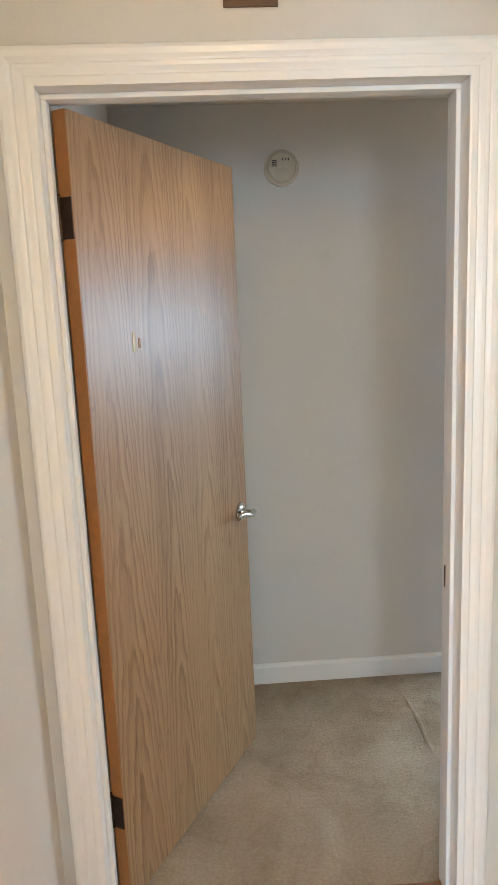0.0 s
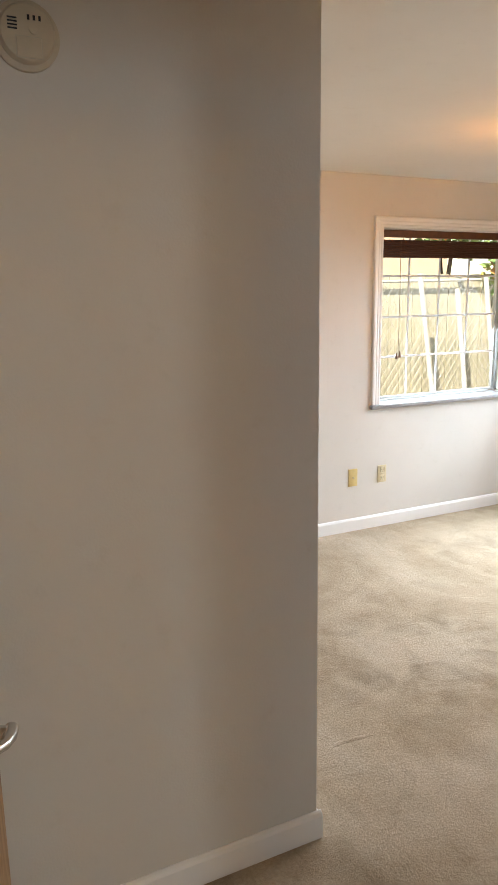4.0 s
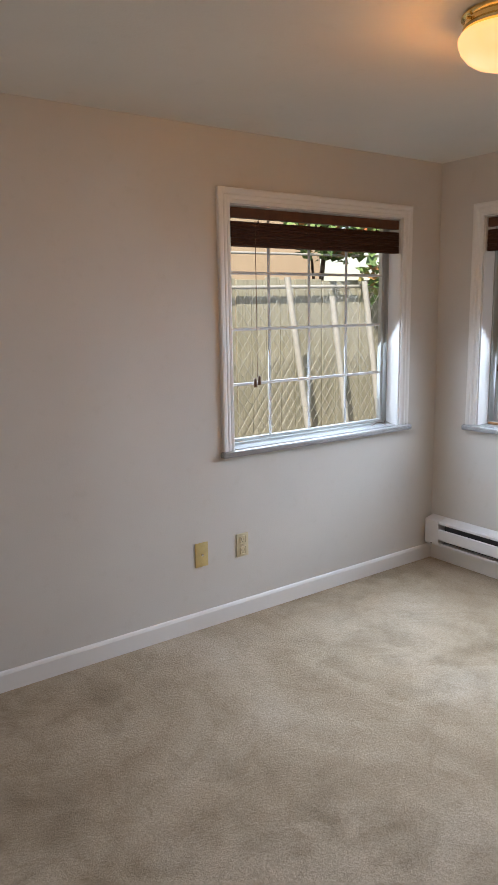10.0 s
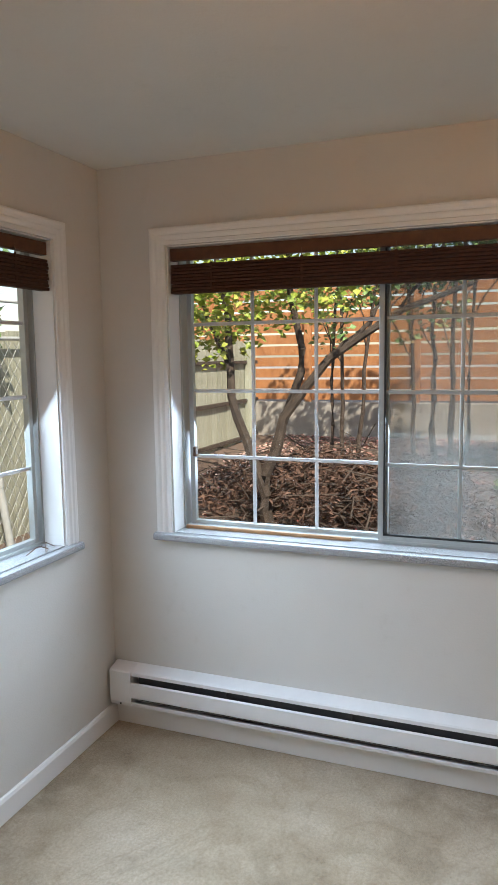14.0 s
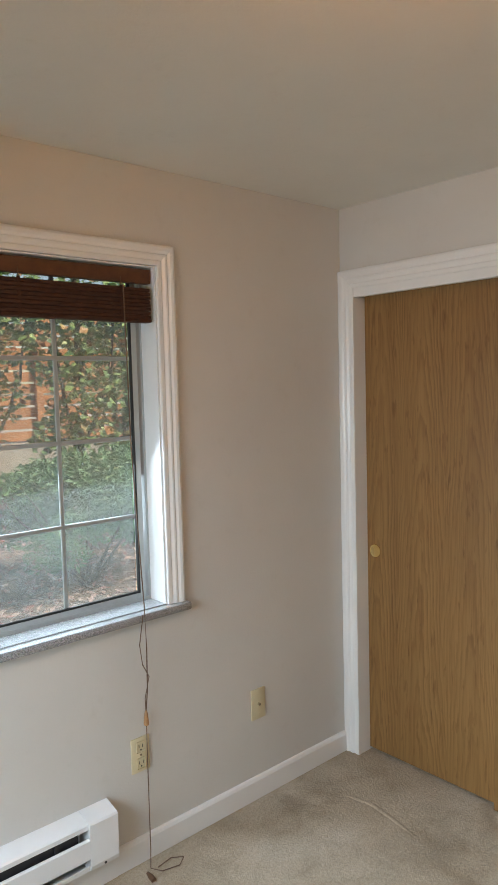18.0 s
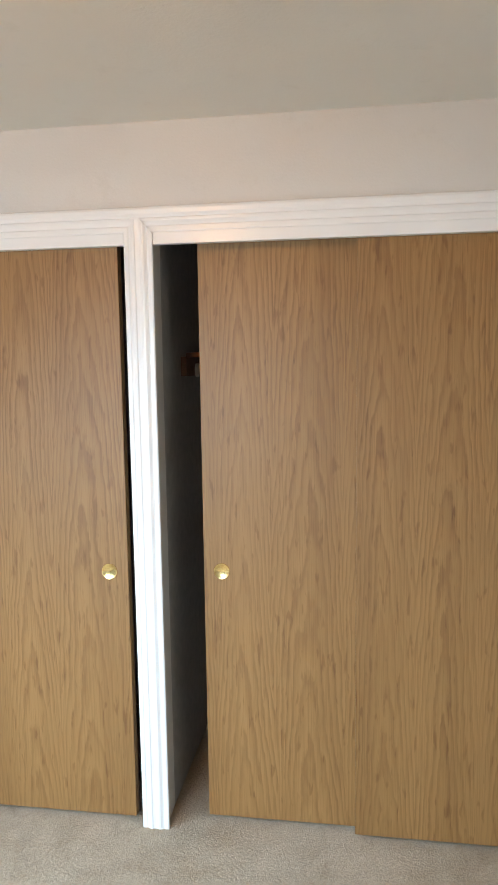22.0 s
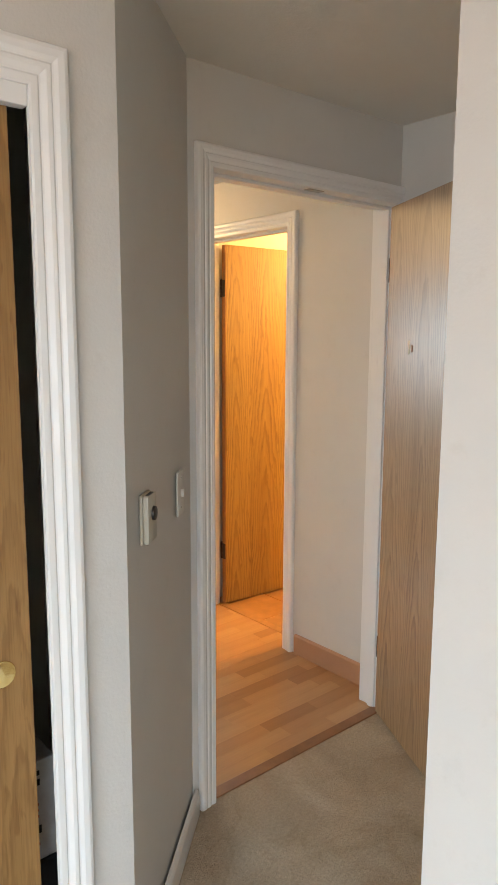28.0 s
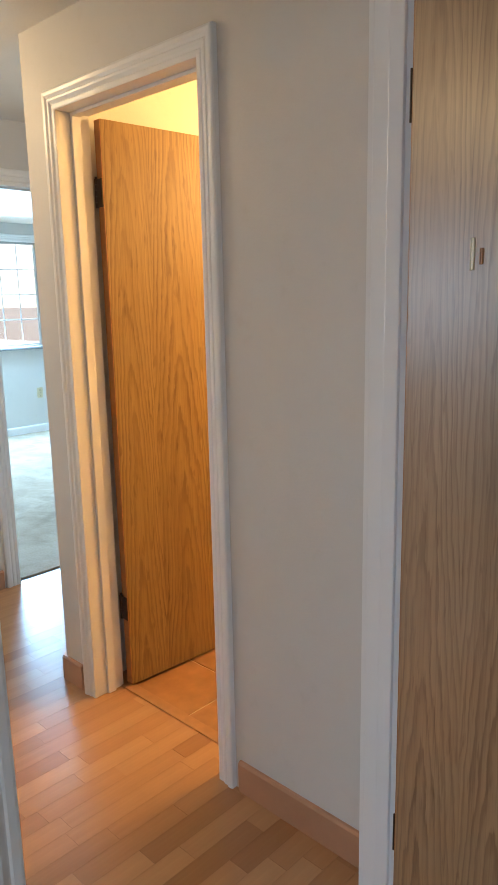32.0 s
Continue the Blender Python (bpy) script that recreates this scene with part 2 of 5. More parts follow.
EDGE = simple("door_edge_wood", (0.36, 0.15, 0.045), 0.5, size=60)
CHROME = simple("satin_nickel", (0.62, 0.60, 0.57), 0.22, 1.0, 0.05)
BRASS = simple("polished_brass", (0.83, 0.63, 0.28), 0.18, 1.0, 0.05)
BRONZE = simple("dark_bronze", (0.055, 0.035, 0.025), 0.45, 0.7, 0.3)
ALU = simple("window_aluminium", (0.46, 0.48, 0.47), 0.38, 0.5, 0.05)
MUNTIN = simple("white_muntin", (0.66, 0.67, 0.68), 0.5, 0.0, 0.05)
DARKGAP = simple("window_gasket", (0.02, 0.022, 0.022), 0.6)
HEAT = simple("heater_enamel", (0.80, 0.80, 0.80), 0.35, 0.0, 0.03, 12)
FIN = simple("heater_fins", (0.05, 0.05, 0.055), 0.5, 0.5)
IVORY = simple("ivory_plastic", (0.64, 0.55, 0.36), 0.38, 0.0, 0.04)
CREAM = simple("aged_cream_plastic", (0.56, 0.49, 0.38), 0.45, 0.0, 0.06)
WHITEP = simple("white_plastic", (0.66, 0.64, 0.58), 0.4, 0.0, 0.05)
BROWNP = simple("brown_plastic", (0.12, 0.06, 0.03), 0.45)
BLIND = simple("bamboo_blind", (0.062, 0.019, 0.007), 0.85, 0.0, 0.35, 55, 0.2)
RAIL = simple("blind_rail_wood", (0.115, 0.040, 0.014), 0.6, 0.0, 0.3, 30)
CORD = simple("brown_cord", (0.14, 0.08, 0.05), 0.8)
SILLWOOD = simple("sill_wood", (0.42, 0.22, 0.10), 0.5)
BLACK = simple("black_plastic", (0.012, 0.012, 0.014), 0.4)
# even grey for the closet interior, darker than the room walls
CLOSETW = simple("closet_grey", (0.42, 0.40, 0.37), 0.7)
THERMO = simple("thermostat_plastic", (0.50, 0.47, 0.39), 0.45, 0.0, 0.05)
SHELFWOOD = simple("dark_shelf_wood", (0.20, 0.085, 0.045), 0.5, 0.0, 0.2)
PAPER = simple("box_paper", (0.62, 0.58, 0.54), 0.6)
REDPAPER = simple("red_print", (0.40, 0.05, 0.05), 0.6)


def granite():
    m, n, l, b = material("granite_sill", (0.4, 0.4, 0.4), 0.22)
    v = coords(n, l)
    vo = n.new("ShaderNodeTexVoronoi")
    vo.inputs["Scale"].default_value = 210
    l.new(v, vo.inputs["Vector"])
    c = ramp(n, l, noise_tex(n, l, v, 260, 4, 0.7), [(0.30, (0.10, 0.10, 0.105)), (0.46, (0.26, 0.26, 0.27)), (0.64, (0.50, 0.50, 0.50))])
    c = mix(n, l, c, vo.outputs["Color"], 0.03)
    l.new(c, b.inputs["Base Color"])
    return m


GRANITE = granite()


def glass_material():
    m, n, l, b = material("window_glass", (1, 1, 1), 0.0)
    out = n["Material Output"]
    tr, gl, mx = n.new("ShaderNodeBsdfTransparent"), n.new("ShaderNodeBsdfGlossy"), n.new("ShaderNodeMixShader")
    gl.inputs["Roughness"].default_value = 0.02
    tr.inputs["Color"].default_value = (0.93, 0.95, 0.94, 1)
    mx.inputs[0].default_value = 0.014
    l.new(tr.outputs[0], mx.inputs[1])
    l.new(gl.outputs[0], mx.inputs[2])
    l.new(mx.outputs[0], out.inputs["Surface"])
    return m


GLASS = glass_material()


def screen_material():
    """Insect screen: fine grey weave, mostly open."""
    m, n, l, b = material("insect_screen", (0.30, 0.31, 0.32), 0.7)
    out = n["Material Output"]
    tr, mx = n.new("ShaderNodeBsdfTransparent"), n.new("ShaderNodeMixShader")
    b.inputs["Base Color"].default_value = (0.52, 0.53, 0.52, 1)
    mx.inputs[0].default_value = 0.33
    l.new(tr.outputs[0], mx.inputs[1])
    l.new(b.outputs[0], mx.inputs[2])
    l.new(mx.outputs[0], out.inputs["Surface"])
    return m


SCREEN = screen_material()


def opal():
    m, n, l, b = material("opal_glass", (0.9, 0.82, 0.66), 0.25)
    v = coords(n, l)
    fac = noise_tex(n, l, v, 6, 3)
    l.new(ramp(n, l, fac, [(0.32, (1.0, 0.43, 0.11)), (0.68, (1.0, 0.60, 0.26))]), b.inputs["Emission Color"])
    b.inputs["Emission Strength"].default_value = 0.78
    return m


OPAL = opal()


def planks_material():
    m, n, l, b = material("laminate_plank", (0.4, 0.2, 0.1), 0.28)
    info = n.new("ShaderNodeObjectInfo")
    v = coords(n, l, (2.2, 40, 1), "Object")
    tone = ramp(n, l, info.outputs["Random"], [(0.0, (0.36, 0.18, 0.08)), (0.3, (0.47, 0.255, 0.12)), (0.65, (0.55, 0.325, 0.165)), (1.0, (0.44, 0.235, 0.11))])
    g = ramp(n, l, noise_tex(n, l, v, 1.0, 4, 0.6, 0.3), [(0.3, (0.80, 0.74, 0.70)), (0.7, (1, 1, 1))])
    l.new(mix(n, l, tone, g, 0.8, "MULTIPLY"), b.inputs["Base Color"])
    bump(n, l, b, noise_tex(n, l, v, 3, 3), 0.05, 0.001)
    return m


PLANK = planks_material()
HALLBASE = simple("hall_baseboard_wood", (0.47, 0.25, 0.145), 0.38, 0.0, 0.10, 7)
THRESH = simple("threshold_wood", (0.27, 0.12, 0.05), 0.4, 0.0, 0.25, 14)
TILE = simple("bath_tile", (0.40, 0.20, 0.085), 0.32, 0.0, 0.25, 9)
GROUT = simple("tile_grout", (0.66, 0.55, 0.42), 0.9)

# outdoors
SOIL = simple("leaf_litter_soil", (0.17, 0.115, 0.085), 0.95, 0.0, 0.6, 18, 0.8)
CONCRETE = simple("weathered_concrete", (0.40, 0.37, 0.33), 0.85, 0.0, 0.22, 5, 0.3)


def board(name, light, dark):
    """Weathered upright board: streaks along z, water stains, each board its own tone."""
    m, n, l, b = material(name, light, 0.85)
    info = n.new("ShaderNodeObjectInfo")
    streak = noise_tex(n, l, coords(n, l, (90, 90, 2.2)), 1.0, 4, 0.65, 0.2)
    stain = noise_tex(n, l, coords(n, l, (5, 5, 1.4)), 1.0, 4, 0.6, 0.5)
    c = ramp(n, l, streak, [(0.32, dark), (0.60, light)])
    c = mix(n, l, c, ramp(n, l, stain, [(0.36, (0.66, 0.66, 0.58)), (0.60, (1, 1, 1))]), 0.6, "MULTIPLY")
    c = mix(n, l, c, ramp(n, l, info.outputs["Random"], [(0.0, (0.78, 0.78, 0.74)), (1.0, (1, 1, 1))]), 0.8, "MULTIPLY")
    l.new(c, b.inputs["Base Color"])
    bump(n, l, b, streak, 0.4, 0.003)
    return m


GREYWOOD = board("weathered_fence_board", (0.50, 0.51, 0.42), (0.33, 0.34, 0.27))
CEDAR = veneer("cedar_slat", (0.55, 0.26, 0.11), (0.46, 0.20, 0.08), (0.32, 0.13, 0.05), 0.6)
BARK = simple("grey_brown_bark", (0.075, 0.055, 0.042), 0.9, 0.0, 0.5, 25, 0.8)
GALV = simple("galvanised_steel", (0.50, 0.52, 0.50), 0.55, 0.1, 0.12)


def leafy(name, stops, rough=0.5):
    m, n, l, b = material(name, stops[0], rough)
    geo = n.new("ShaderNodeNewGeometry")
    k = len(stops) - 1
    l.new(ramp(n, l, geo.outputs["Random Per Island"], [(i / max(1, k), c) for i, c in enumerate(stops)]), b.inputs["Base Color"])
    b.inputs["Subsurface Weight"].default_value = 0.0
    b.inputs["Transmission Weight"].default_value = 0.0
    return m


GREEN = leafy("green_leaves", [(0.07, 0.15, 0.05), (0.11, 0.22, 0.075), (0.16, 0.29, 0.10), (0.22, 0.35, 0.12), (0.26, 0.37, 0.13), (0.46, 0.15, 0.06)])
LIME = leafy("yellow_green_leaves", [(0.16, 0.25, 0.03), (0.30, 0.37, 0.05), (0.46, 0.48, 0.10)])
SHRUB = leafy("shrub_needles", [(0.08, 0.20, 0.09), (0.13, 0.28, 0.13), (0.19, 0.35, 0.16)])
DEAD = leafy("dead_leaves", [(0.06, 0.033, 0.024), (0.10, 0.055, 0.038), (0.15, 0.085, 0.06), (0.21, 0.12, 0.085)], 0.8)
LITTER = leafy("fallen_leaves", [(0.24, 0.13, 0.10), (0.40, 0.26, 0.20), (0.58, 0.45, 0.38), (0.40, 0.10, 0.09), (0.66, 0.54, 0.46)], 0.8)

# ---- building blocks ----
def box(bm, x0, y0, z0, x1, y1, z1, bevel=0.0):
    r = bmesh.ops.create_cube(bm, size=1.0)
    vs = r["verts"]
    for v in vs:
        v.co = Vector((x0 if v.co.x < 0 else x1, y0 if v.co.y < 0 else y1, z0 if v.co.z < 0 else z1))
    if bevel:
        es = list({e for v in vs for e in v.link_edges})
        bmesh.ops.bevel(bm, geom=es, offset=bevel, segments=2, affect="EDGES", profile=0.5)
    return bm


def cyl(bm, p, q, r, r2=None, seg=16, caps=True):
    p, q = Vector(p), Vector(q)
    d = q - p
    m = Matrix.Translation((p + q) / 2) @ d.to_track_quat("Z", "Y").to_matrix().to_4x4()
    bmesh.ops.create_cone(bm, cap_ends=caps, segments=seg, radius1=r, radius2=r if r2 is None else r2, depth=d.length, matrix=m)
    return bm


def tube(bm, pts, r, seg=8):
    """A bent rod through points; r is one radius or one for each point."""
    pts = [Vector(p) for p in pts]
    rs = r if isinstance(r, (list, tuple)) else [r] * len(pts)
    rings = []
    for i, p in enumerate(pts):
        d = (pts[min(i + 1, len(pts) - 1)] - pts[max(i - 1, 0)]).normalized()
        q = d.to_track_quat("Z", "Y")
        rings.append([bm.verts.new(p + q @ Vector((math.cos(a) * rs[i], math.sin(a) * rs[i], 0))) for a in (2 * math.pi * k / seg for k in range(seg))])
    for a, b in zip(rings, rings[1:]):
        for k in range(seg):
            bm.faces.new((a[k], a[(k + 1) % seg], b[(k + 1) % seg], b[k]))
    bm.faces.new(list(reversed(rings[0])))
    bm.faces.new(rings[-1])
    return bm


def lathe(bm, profile, m, seg=24):
    """Turns (radius, height) pairs about the z axis of m."""
    rings = []
    for r, h in profile:
        rings.append([bm.verts.new(m @ Vector((r * math.cos(2 * math.pi * k / seg), r * math.sin(2 * math.pi * k / seg), h))) for k in range(seg)])
    for a, b in zip(rings, rings[1:]):
        for k in range(seg):
            bm.faces.new((a[k], a[(k + 1) % seg], b[(k + 1) % seg], b[k]))
    if profile[0][0] > 1e-4:
        bm.faces.new(list(reversed(rings[0])))
    if profile[-1][0] > 1e-4:
        bm.faces.new(rings[-1])
    return bm


def mesh_of(name, bm, mat, smooth=False):
    bmesh.ops.recalc_face_normals(bm, faces=bm.faces)
    me = bpy.data.meshes.new(name)
    bm.to_mesh(me)
    bm.free()
    me.materials.append(mat)
    if smooth:
        for p in me.polygons:
            p.use_smooth = True
        me.set_sharp_from_angle(angle=radians(38))
    return me


def thing(name, bm, mat, label="", category="", group="", kind="", smooth=False):
    return tagged(new(name, mesh_of(name, bm, mat, smooth)), label, category, group, kind)


def empty(name, at, label, category, group="", kind="", rz=0.0):
    e = new(name)
    e.matrix_world = pose(*at, 0, 0, rz)
    e.empty_display_size = 0.1
    return tagged(e, label, category, group, kind)


def part(name, bm, mat, parent, label="", smooth=False):
    """One mesh under a thing or a part, its coordinates those of the parent."""
    ob = new(name, mesh_of(name, bm, mat, smooth))
    ob.parent = parent
    return tagged(ob, label)


def bm_box(*a, **k):
    return box(bmesh.new(), *a, **k)


# ---- structure ----
def wall(name, axis, a0, a1, s0, s1, z0, z1, holes=(), mat=None, label="painted plasterboard wall, warm white"):
    """axis 'x': faces at x = a0 and a1, running along y; 'y': the other way. holes: (s0, s1, z0, z1)."""
    bm = bmesh.new()

    def slab(p, q, lo, hi):
        if q - p > 1e-4 and hi - lo > 1e-4:
            box(bm, *((a0, p, lo, a1, q, hi) if axis == "x" else (p, a0, lo, q, a1, hi)))

    at = s0
    for h0, h1, l0, l1 in sorted(holes):
        slab(at, h0, z0, z1)
        slab(h0, h1, z0, l0)
        slab(h0, h1, l1, z1)
        at = h1
    slab(at, s1, z0, z1)
    bmesh.ops.remove_doubles(bm, verts=bm.verts, dist=1e-5)
    return thing(name, bm, mat or WALL, label, "wall", kind="structure")


ZT = ZC + 0.12
EXT = 0.16
wall("wall_north", "y", YN, YN + EXT, XS - WT, XE, -0.3, ZT, [(W1X0, W1X1, WZ0, WZ1)])
wall("wall_east", "x", XE, XE + EXT, -0.45, YN + EXT, -0.3, ZT, [(W2Y0, W2Y1, WZ0, WZ1)])
wall("wall_closet", "y", YC - WT, YC, XT, XE, -0.02, ZC, [(CLX0 - 0.060, DVX0 + 0.013, -0.02, CLZ + 0.038), (DVX1 - 0.013, CLX1 + 0.017, -0.02, CLZ + 0.038)])
bm = bmesh.new()
prism = [(XT, YC - 0.001), (XV - 0.02, YD - 0.03), (XV + 0.10, YD - 0.09), (XT + 0.08, YC - 0.06)]
lo = [bm.verts.new((x, y, -0.02)) for x, y in prism]
hi = [bm.verts.new((x, y, ZC)) for x, y in prism]
for i in range(4):
    bm.faces.new((lo[i], lo[(i + 1) % 4], hi[(i + 1) % 4], hi[i]))
bm.faces.new(lo), bm.faces.new(hi)
thing("wall_slanting", bm, WALL, "painted plasterboard wall set at a slant", "wall", kind="structure")
wall("wall_entry", "y", YD - WT, YD, XB - WT, XT, -0.02, ZC, [(D1X0 - 0.02, D1X1 + 0.02, -0.02, DZ + 0.02)])
wall("wall_facing_entry", "y", YS, YS + WT, VW - WT, XS, -0.02, ZC)
wall("wall_bedroom_west", "x", XS - WT, XS, YS + WT, YN, -0.02, ZC)
wall("wall_vestibule_west", "x", VW - WT, VW, YD, YS, -0.02, ZC)
wall("wall_hall_west", "x", XB - WT, XB, HCY, YD - WT, -0.02, ZC, [(BY0 - 0.02, BY1 + 0.02, -0.02, DZB + 0.02)])
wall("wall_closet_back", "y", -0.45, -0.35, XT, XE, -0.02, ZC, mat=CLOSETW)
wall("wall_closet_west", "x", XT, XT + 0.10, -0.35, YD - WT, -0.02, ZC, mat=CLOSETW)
wall("wall_hall_east", "x", 1.10, 1.20, -4.2, YD - WT, -0.02, ZC)
# bath
wall("wall_bath_west", "x", -2.35, -2.25, HCY + WT, YD, -0.02, ZC, mat=PLAIN)
wall("wall_bath_north", "y", YD - WT - 0.1, YD - WT, -2.25, XB - WT, -0.02, ZC, mat=PLAIN)
wall("wall_bath_south", "y", HCY, HCY + WT, -2.35, XB - WT, -0.02, ZC, label="painted plasterboard wall between bath and hall")

bm = bm_box(-5.6, -7.0, ZC, XE - 0.0005, YN - 0.0005, ZT)
thing("ceiling", bm, CEIL, "smooth warm-white painted ceiling", "ceiling", kind="structure")
bm = bmesh.new()
box(bm, XS, YC, -0.05, XE, YN, 0.0)
box(bm, VW, YD - 0.03, -0.05, XS, YS, 0.0)
box(bm, XS, YD - 0.03, -0.05, XT, YC, 0.0)
box(bm, XT, -0.35, -0.05, XE, YC, 0.0)
thing("carpet_floor", bm, CARPET, "worn beige cut-pile carpet with faint stains", "carpet", kind="structure")


def strip(name, path, profile, mat, label, category="trim", kind="structure", parent=None):
    """Sweeps a (out, up) profile along straight runs on walls: path rows are (p, q, out direction)."""
    bm = bmesh.new()
    for p, q, out in path:
        p, q, out = Vector(p), Vector(q), Vector(out)
        up = (q - p).normalized().cross(out)
        ends = []
        for c in (p, q):
            ends.append([bm.verts.new(c + out * a + Vector((0, 0, 1)) * b) for a, b in profile])
        k = len(profile)
        for i in range(k):
            bm.faces.new((ends[0][i], ends[0][(i + 1) % k], ends[1][(i + 1) % k], ends[1][i]))
        bm.faces.new(ends[0])
        bm.faces.new(list(reversed(ends[1])))
    if parent:
        return part(name, bm, mat, parent, label)
    return thing(name, bm, mat, label, category, kind=kind)


BASE = [(0, 0.001), (0.014, 0.001), (0.014, 0.074), (0.009, 0.084), (0.004, 0.088), (0, 0.088)]
for p, q, o in (
    ((XS, YN, 0), (XE, YN, 0), (0, -1, 0)),
    ((XE, YN - 0.014, 0), (XE, YC + 0.02, 0), (-1, 0, 0)),
    ((XS, YS, 0), (XS, YN - 0.014, 0), (1, 0, 0)),
    ((VW, YS, 0), (XS + 0.014, YS, 0), (0, -1, 0)),
    ((XT - 0.004, YC + 0.008, 0), (XV + 0.012, YD + 0.012, 0), (-0.7071, 0.7071, 0)),
    ((XT, YC, 0), (CLX0 - 0.105, YC, 0), (0, 1, 0)),
):
    strip("baseboard", [(p, q, o)], BASE, TRIM, "white painted wooden baseboard along the carpet", "baseboard")
HB = [(0, 0.001), (0.013, 0.001), (0.013, 0.092), (0.008, 0.10), (0, 0.10)]
for p, q, o in (
    ((XB, YD - WT, 0), (XB, BY1 + 0.085, 0), (1, 0, 0)),
    ((XB, BY0 - 0.085, 0), (XB, HCY - 0.013, 0), (1, 0, 0)),
    ((XB, HCY, 0), (XB - 1.2, HCY, 0), (0, -1, 0)),
):
    strip("hall_baseboard", [(p, q, o)], HB, HALLBASE, "reddish-brown wooden baseboard along the hall floor", "baseboard")

# casing with three raised beads: (across from the opening, out of the wall)
CASE = [(0.0, 0.0), (0.0, 0.011), (0.004, 0.0125), (0.014, 0.0125), (0.017, 0.0105), (0.020, 0.0115), (0.028, 0.016), (0.034, 0.0165), (0.037, 0.0145), (0.040, 0.0155), (0.046, 0.019), (0.056, 0.020), (0.062, 0.018), (0.064, 0.014), (0.064, 0.0)]


def casing(name, corners, out, parent=None, width=1.0, label="white painted moulded casing", bottom=False):
    """Mitred moulding round an opening. corners: the opening's corners in order, open at the ends; out: the wall's normal."""
    out = Vector(out)
    pts = [Vector(c) for c in corners]
    bm = bmesh.new()
    prof = [(a * width, b) for a, b in CASE]
    centre = sum(pts, Vector()) / len(pts)
    rings = []
    for i, p in enumerate(pts):
        dirs = []
        if i > 0:
            dirs.append((p - pts[i - 1]).normalized())
        if i < len(pts) - 1:
            dirs.append((pts[i + 1] - p).normalized())
        side = Vector()
        for d in dirs:
            s = d.cross(out)
            if s.dot(p - centre) < 0 and len(dirs) == 1:
                s = -s
            side += s
        if len(dirs) == 2:
            side = dirs[0].cross(out) + dirs[1].cross(out)
            if side.dot(p - centre) < 0:
                side = -side
        rings.append([bm.verts.new(p + side * a + out * b) for a, b in prof])
    k = len(prof)
    for a, b in zip(rings, rings[1:]):
        for j in range(k):
            bm.faces.new((a[j], a[(j + 1) % k], b[(j + 1) % k], b[j]))
    bm.faces.new(rings[0])
    bm.faces.new(list(reversed(rings[-1])))
    if parent:
        return part(name, bm, TRIM, parent, label)
    return thing(name, bm, TRIM, label, "casing", kind="structure")


# ---- bedroom door ----
def jambs(name, axis, s0, s1, a0, a1, top, stop_at, label):
    """Lining of a door opening with its stops; axis 'y': the wall faces +y and -y."""
    def put(p, q, lo, hi, b0, b1):
        return bm_box(p, b0, lo, q, b1, hi, bevel=0.002) if axis == "y" else bm_box(b0, p, lo, b1, q, hi, bevel=0.002)
    e = empty(name, (0, 0, 0), label, "door frame", kind="structure")
    part("jamb", put(s0 - 0.018, s0, 0.0, top, a0, a1), TRIM, e)
    part("jamb", put(s1, s1 + 0.018, 0.0, top, a0, a1), TRIM, e)
    part("head_jamb", put(s0 - 0.018, s1 + 0.018, top, top + 0.018, a0, a1), TRIM, e)
    b0, b1 = stop_at
    part("door_stop", put(s0, s0 + 0.011, 0.0, top - 0.011, b0, b1), TRIM, e)
    part("door_stop", put(s1 - 0.011, s1, 0.0, top - 0.011, b0, b1), TRIM, e)
    part("door_stop", put(s0, s1, top - 0.011, top, b0, b1), TRIM, e)
    return e


d1_frame = jambs("door_frame", "y", D1X0, D1X1, YD - WT - 0.001, YD + 0.001, DZ, (YD - 0.075, YD - 0.042), "white painted door frame with stops")
casing("casing_room", [(D1X0, YD, 0), (D1X0, YD, DZ), (D1X1, YD, DZ), (D1X1, YD, 0)], (0, 1, 0), d1_frame)
casing("casing_hall", [(D1X0, YD - WT, 0), (D1X0, YD - WT, DZ), (D1X1, YD - WT, DZ), (D1X1, YD - WT, 0)], (0, -1, 0), d1_frame, 1.15)
part("strike_plate", bm_box(D1X1 - 0.0015, YD - 0.040, 0.868, D1X1 + 0.001, YD - 0.004, 0.925, bevel=0.0005), BRONZE, d1_frame, "dark bronze strike plate")
part("catch_plate", bm_box(0.37, YD - 0.036, DZ - 0.0025, 0.44, YD - 0.008, DZ + 0.001, bevel=0.0008), CHROME, d1_frame, "small steel catch plate in the head")


def hinge(name, parent, x, y, z, mat=BRONZE, ang=0.0):
    bm = bmesh.new()
    for i in range(5):
        cyl(bm, (x, y, z - 0.046 + i * 0.0186), (x, y, z - 0.046 + i * 0.0186 + 0.0176), 0.0068, seg=12)
    cyl(bm, (x, y, z + 0.047), (x, y, z + 0.053), 0.0045, seg=10)
    c, s = math.cos(ang), math.sin(ang)
    for d in (Vector((0, -1, 0)),):
        n = Vector((-d.y, d.x, 0)) * 0.0015
        vs = [Vector((x, y, z)) + d * a + n * b + Vector((0, 0, h)) for a in (0.0, 0.036) for b in (-1, 1) for h in (-0.045, 0.045)]
        v = [bm.verts.new(q) for q in vs]
        for f in ((0, 1, 3, 2), (4, 6, 7, 5), (0, 4, 5, 1), (2, 3, 7, 6), (0, 2, 6, 4), (1, 5, 7, 3)):
            bm.faces.new([v[i] for i in f])
    return part(name, bm, mat, parent, "dark bronze butt hinge")


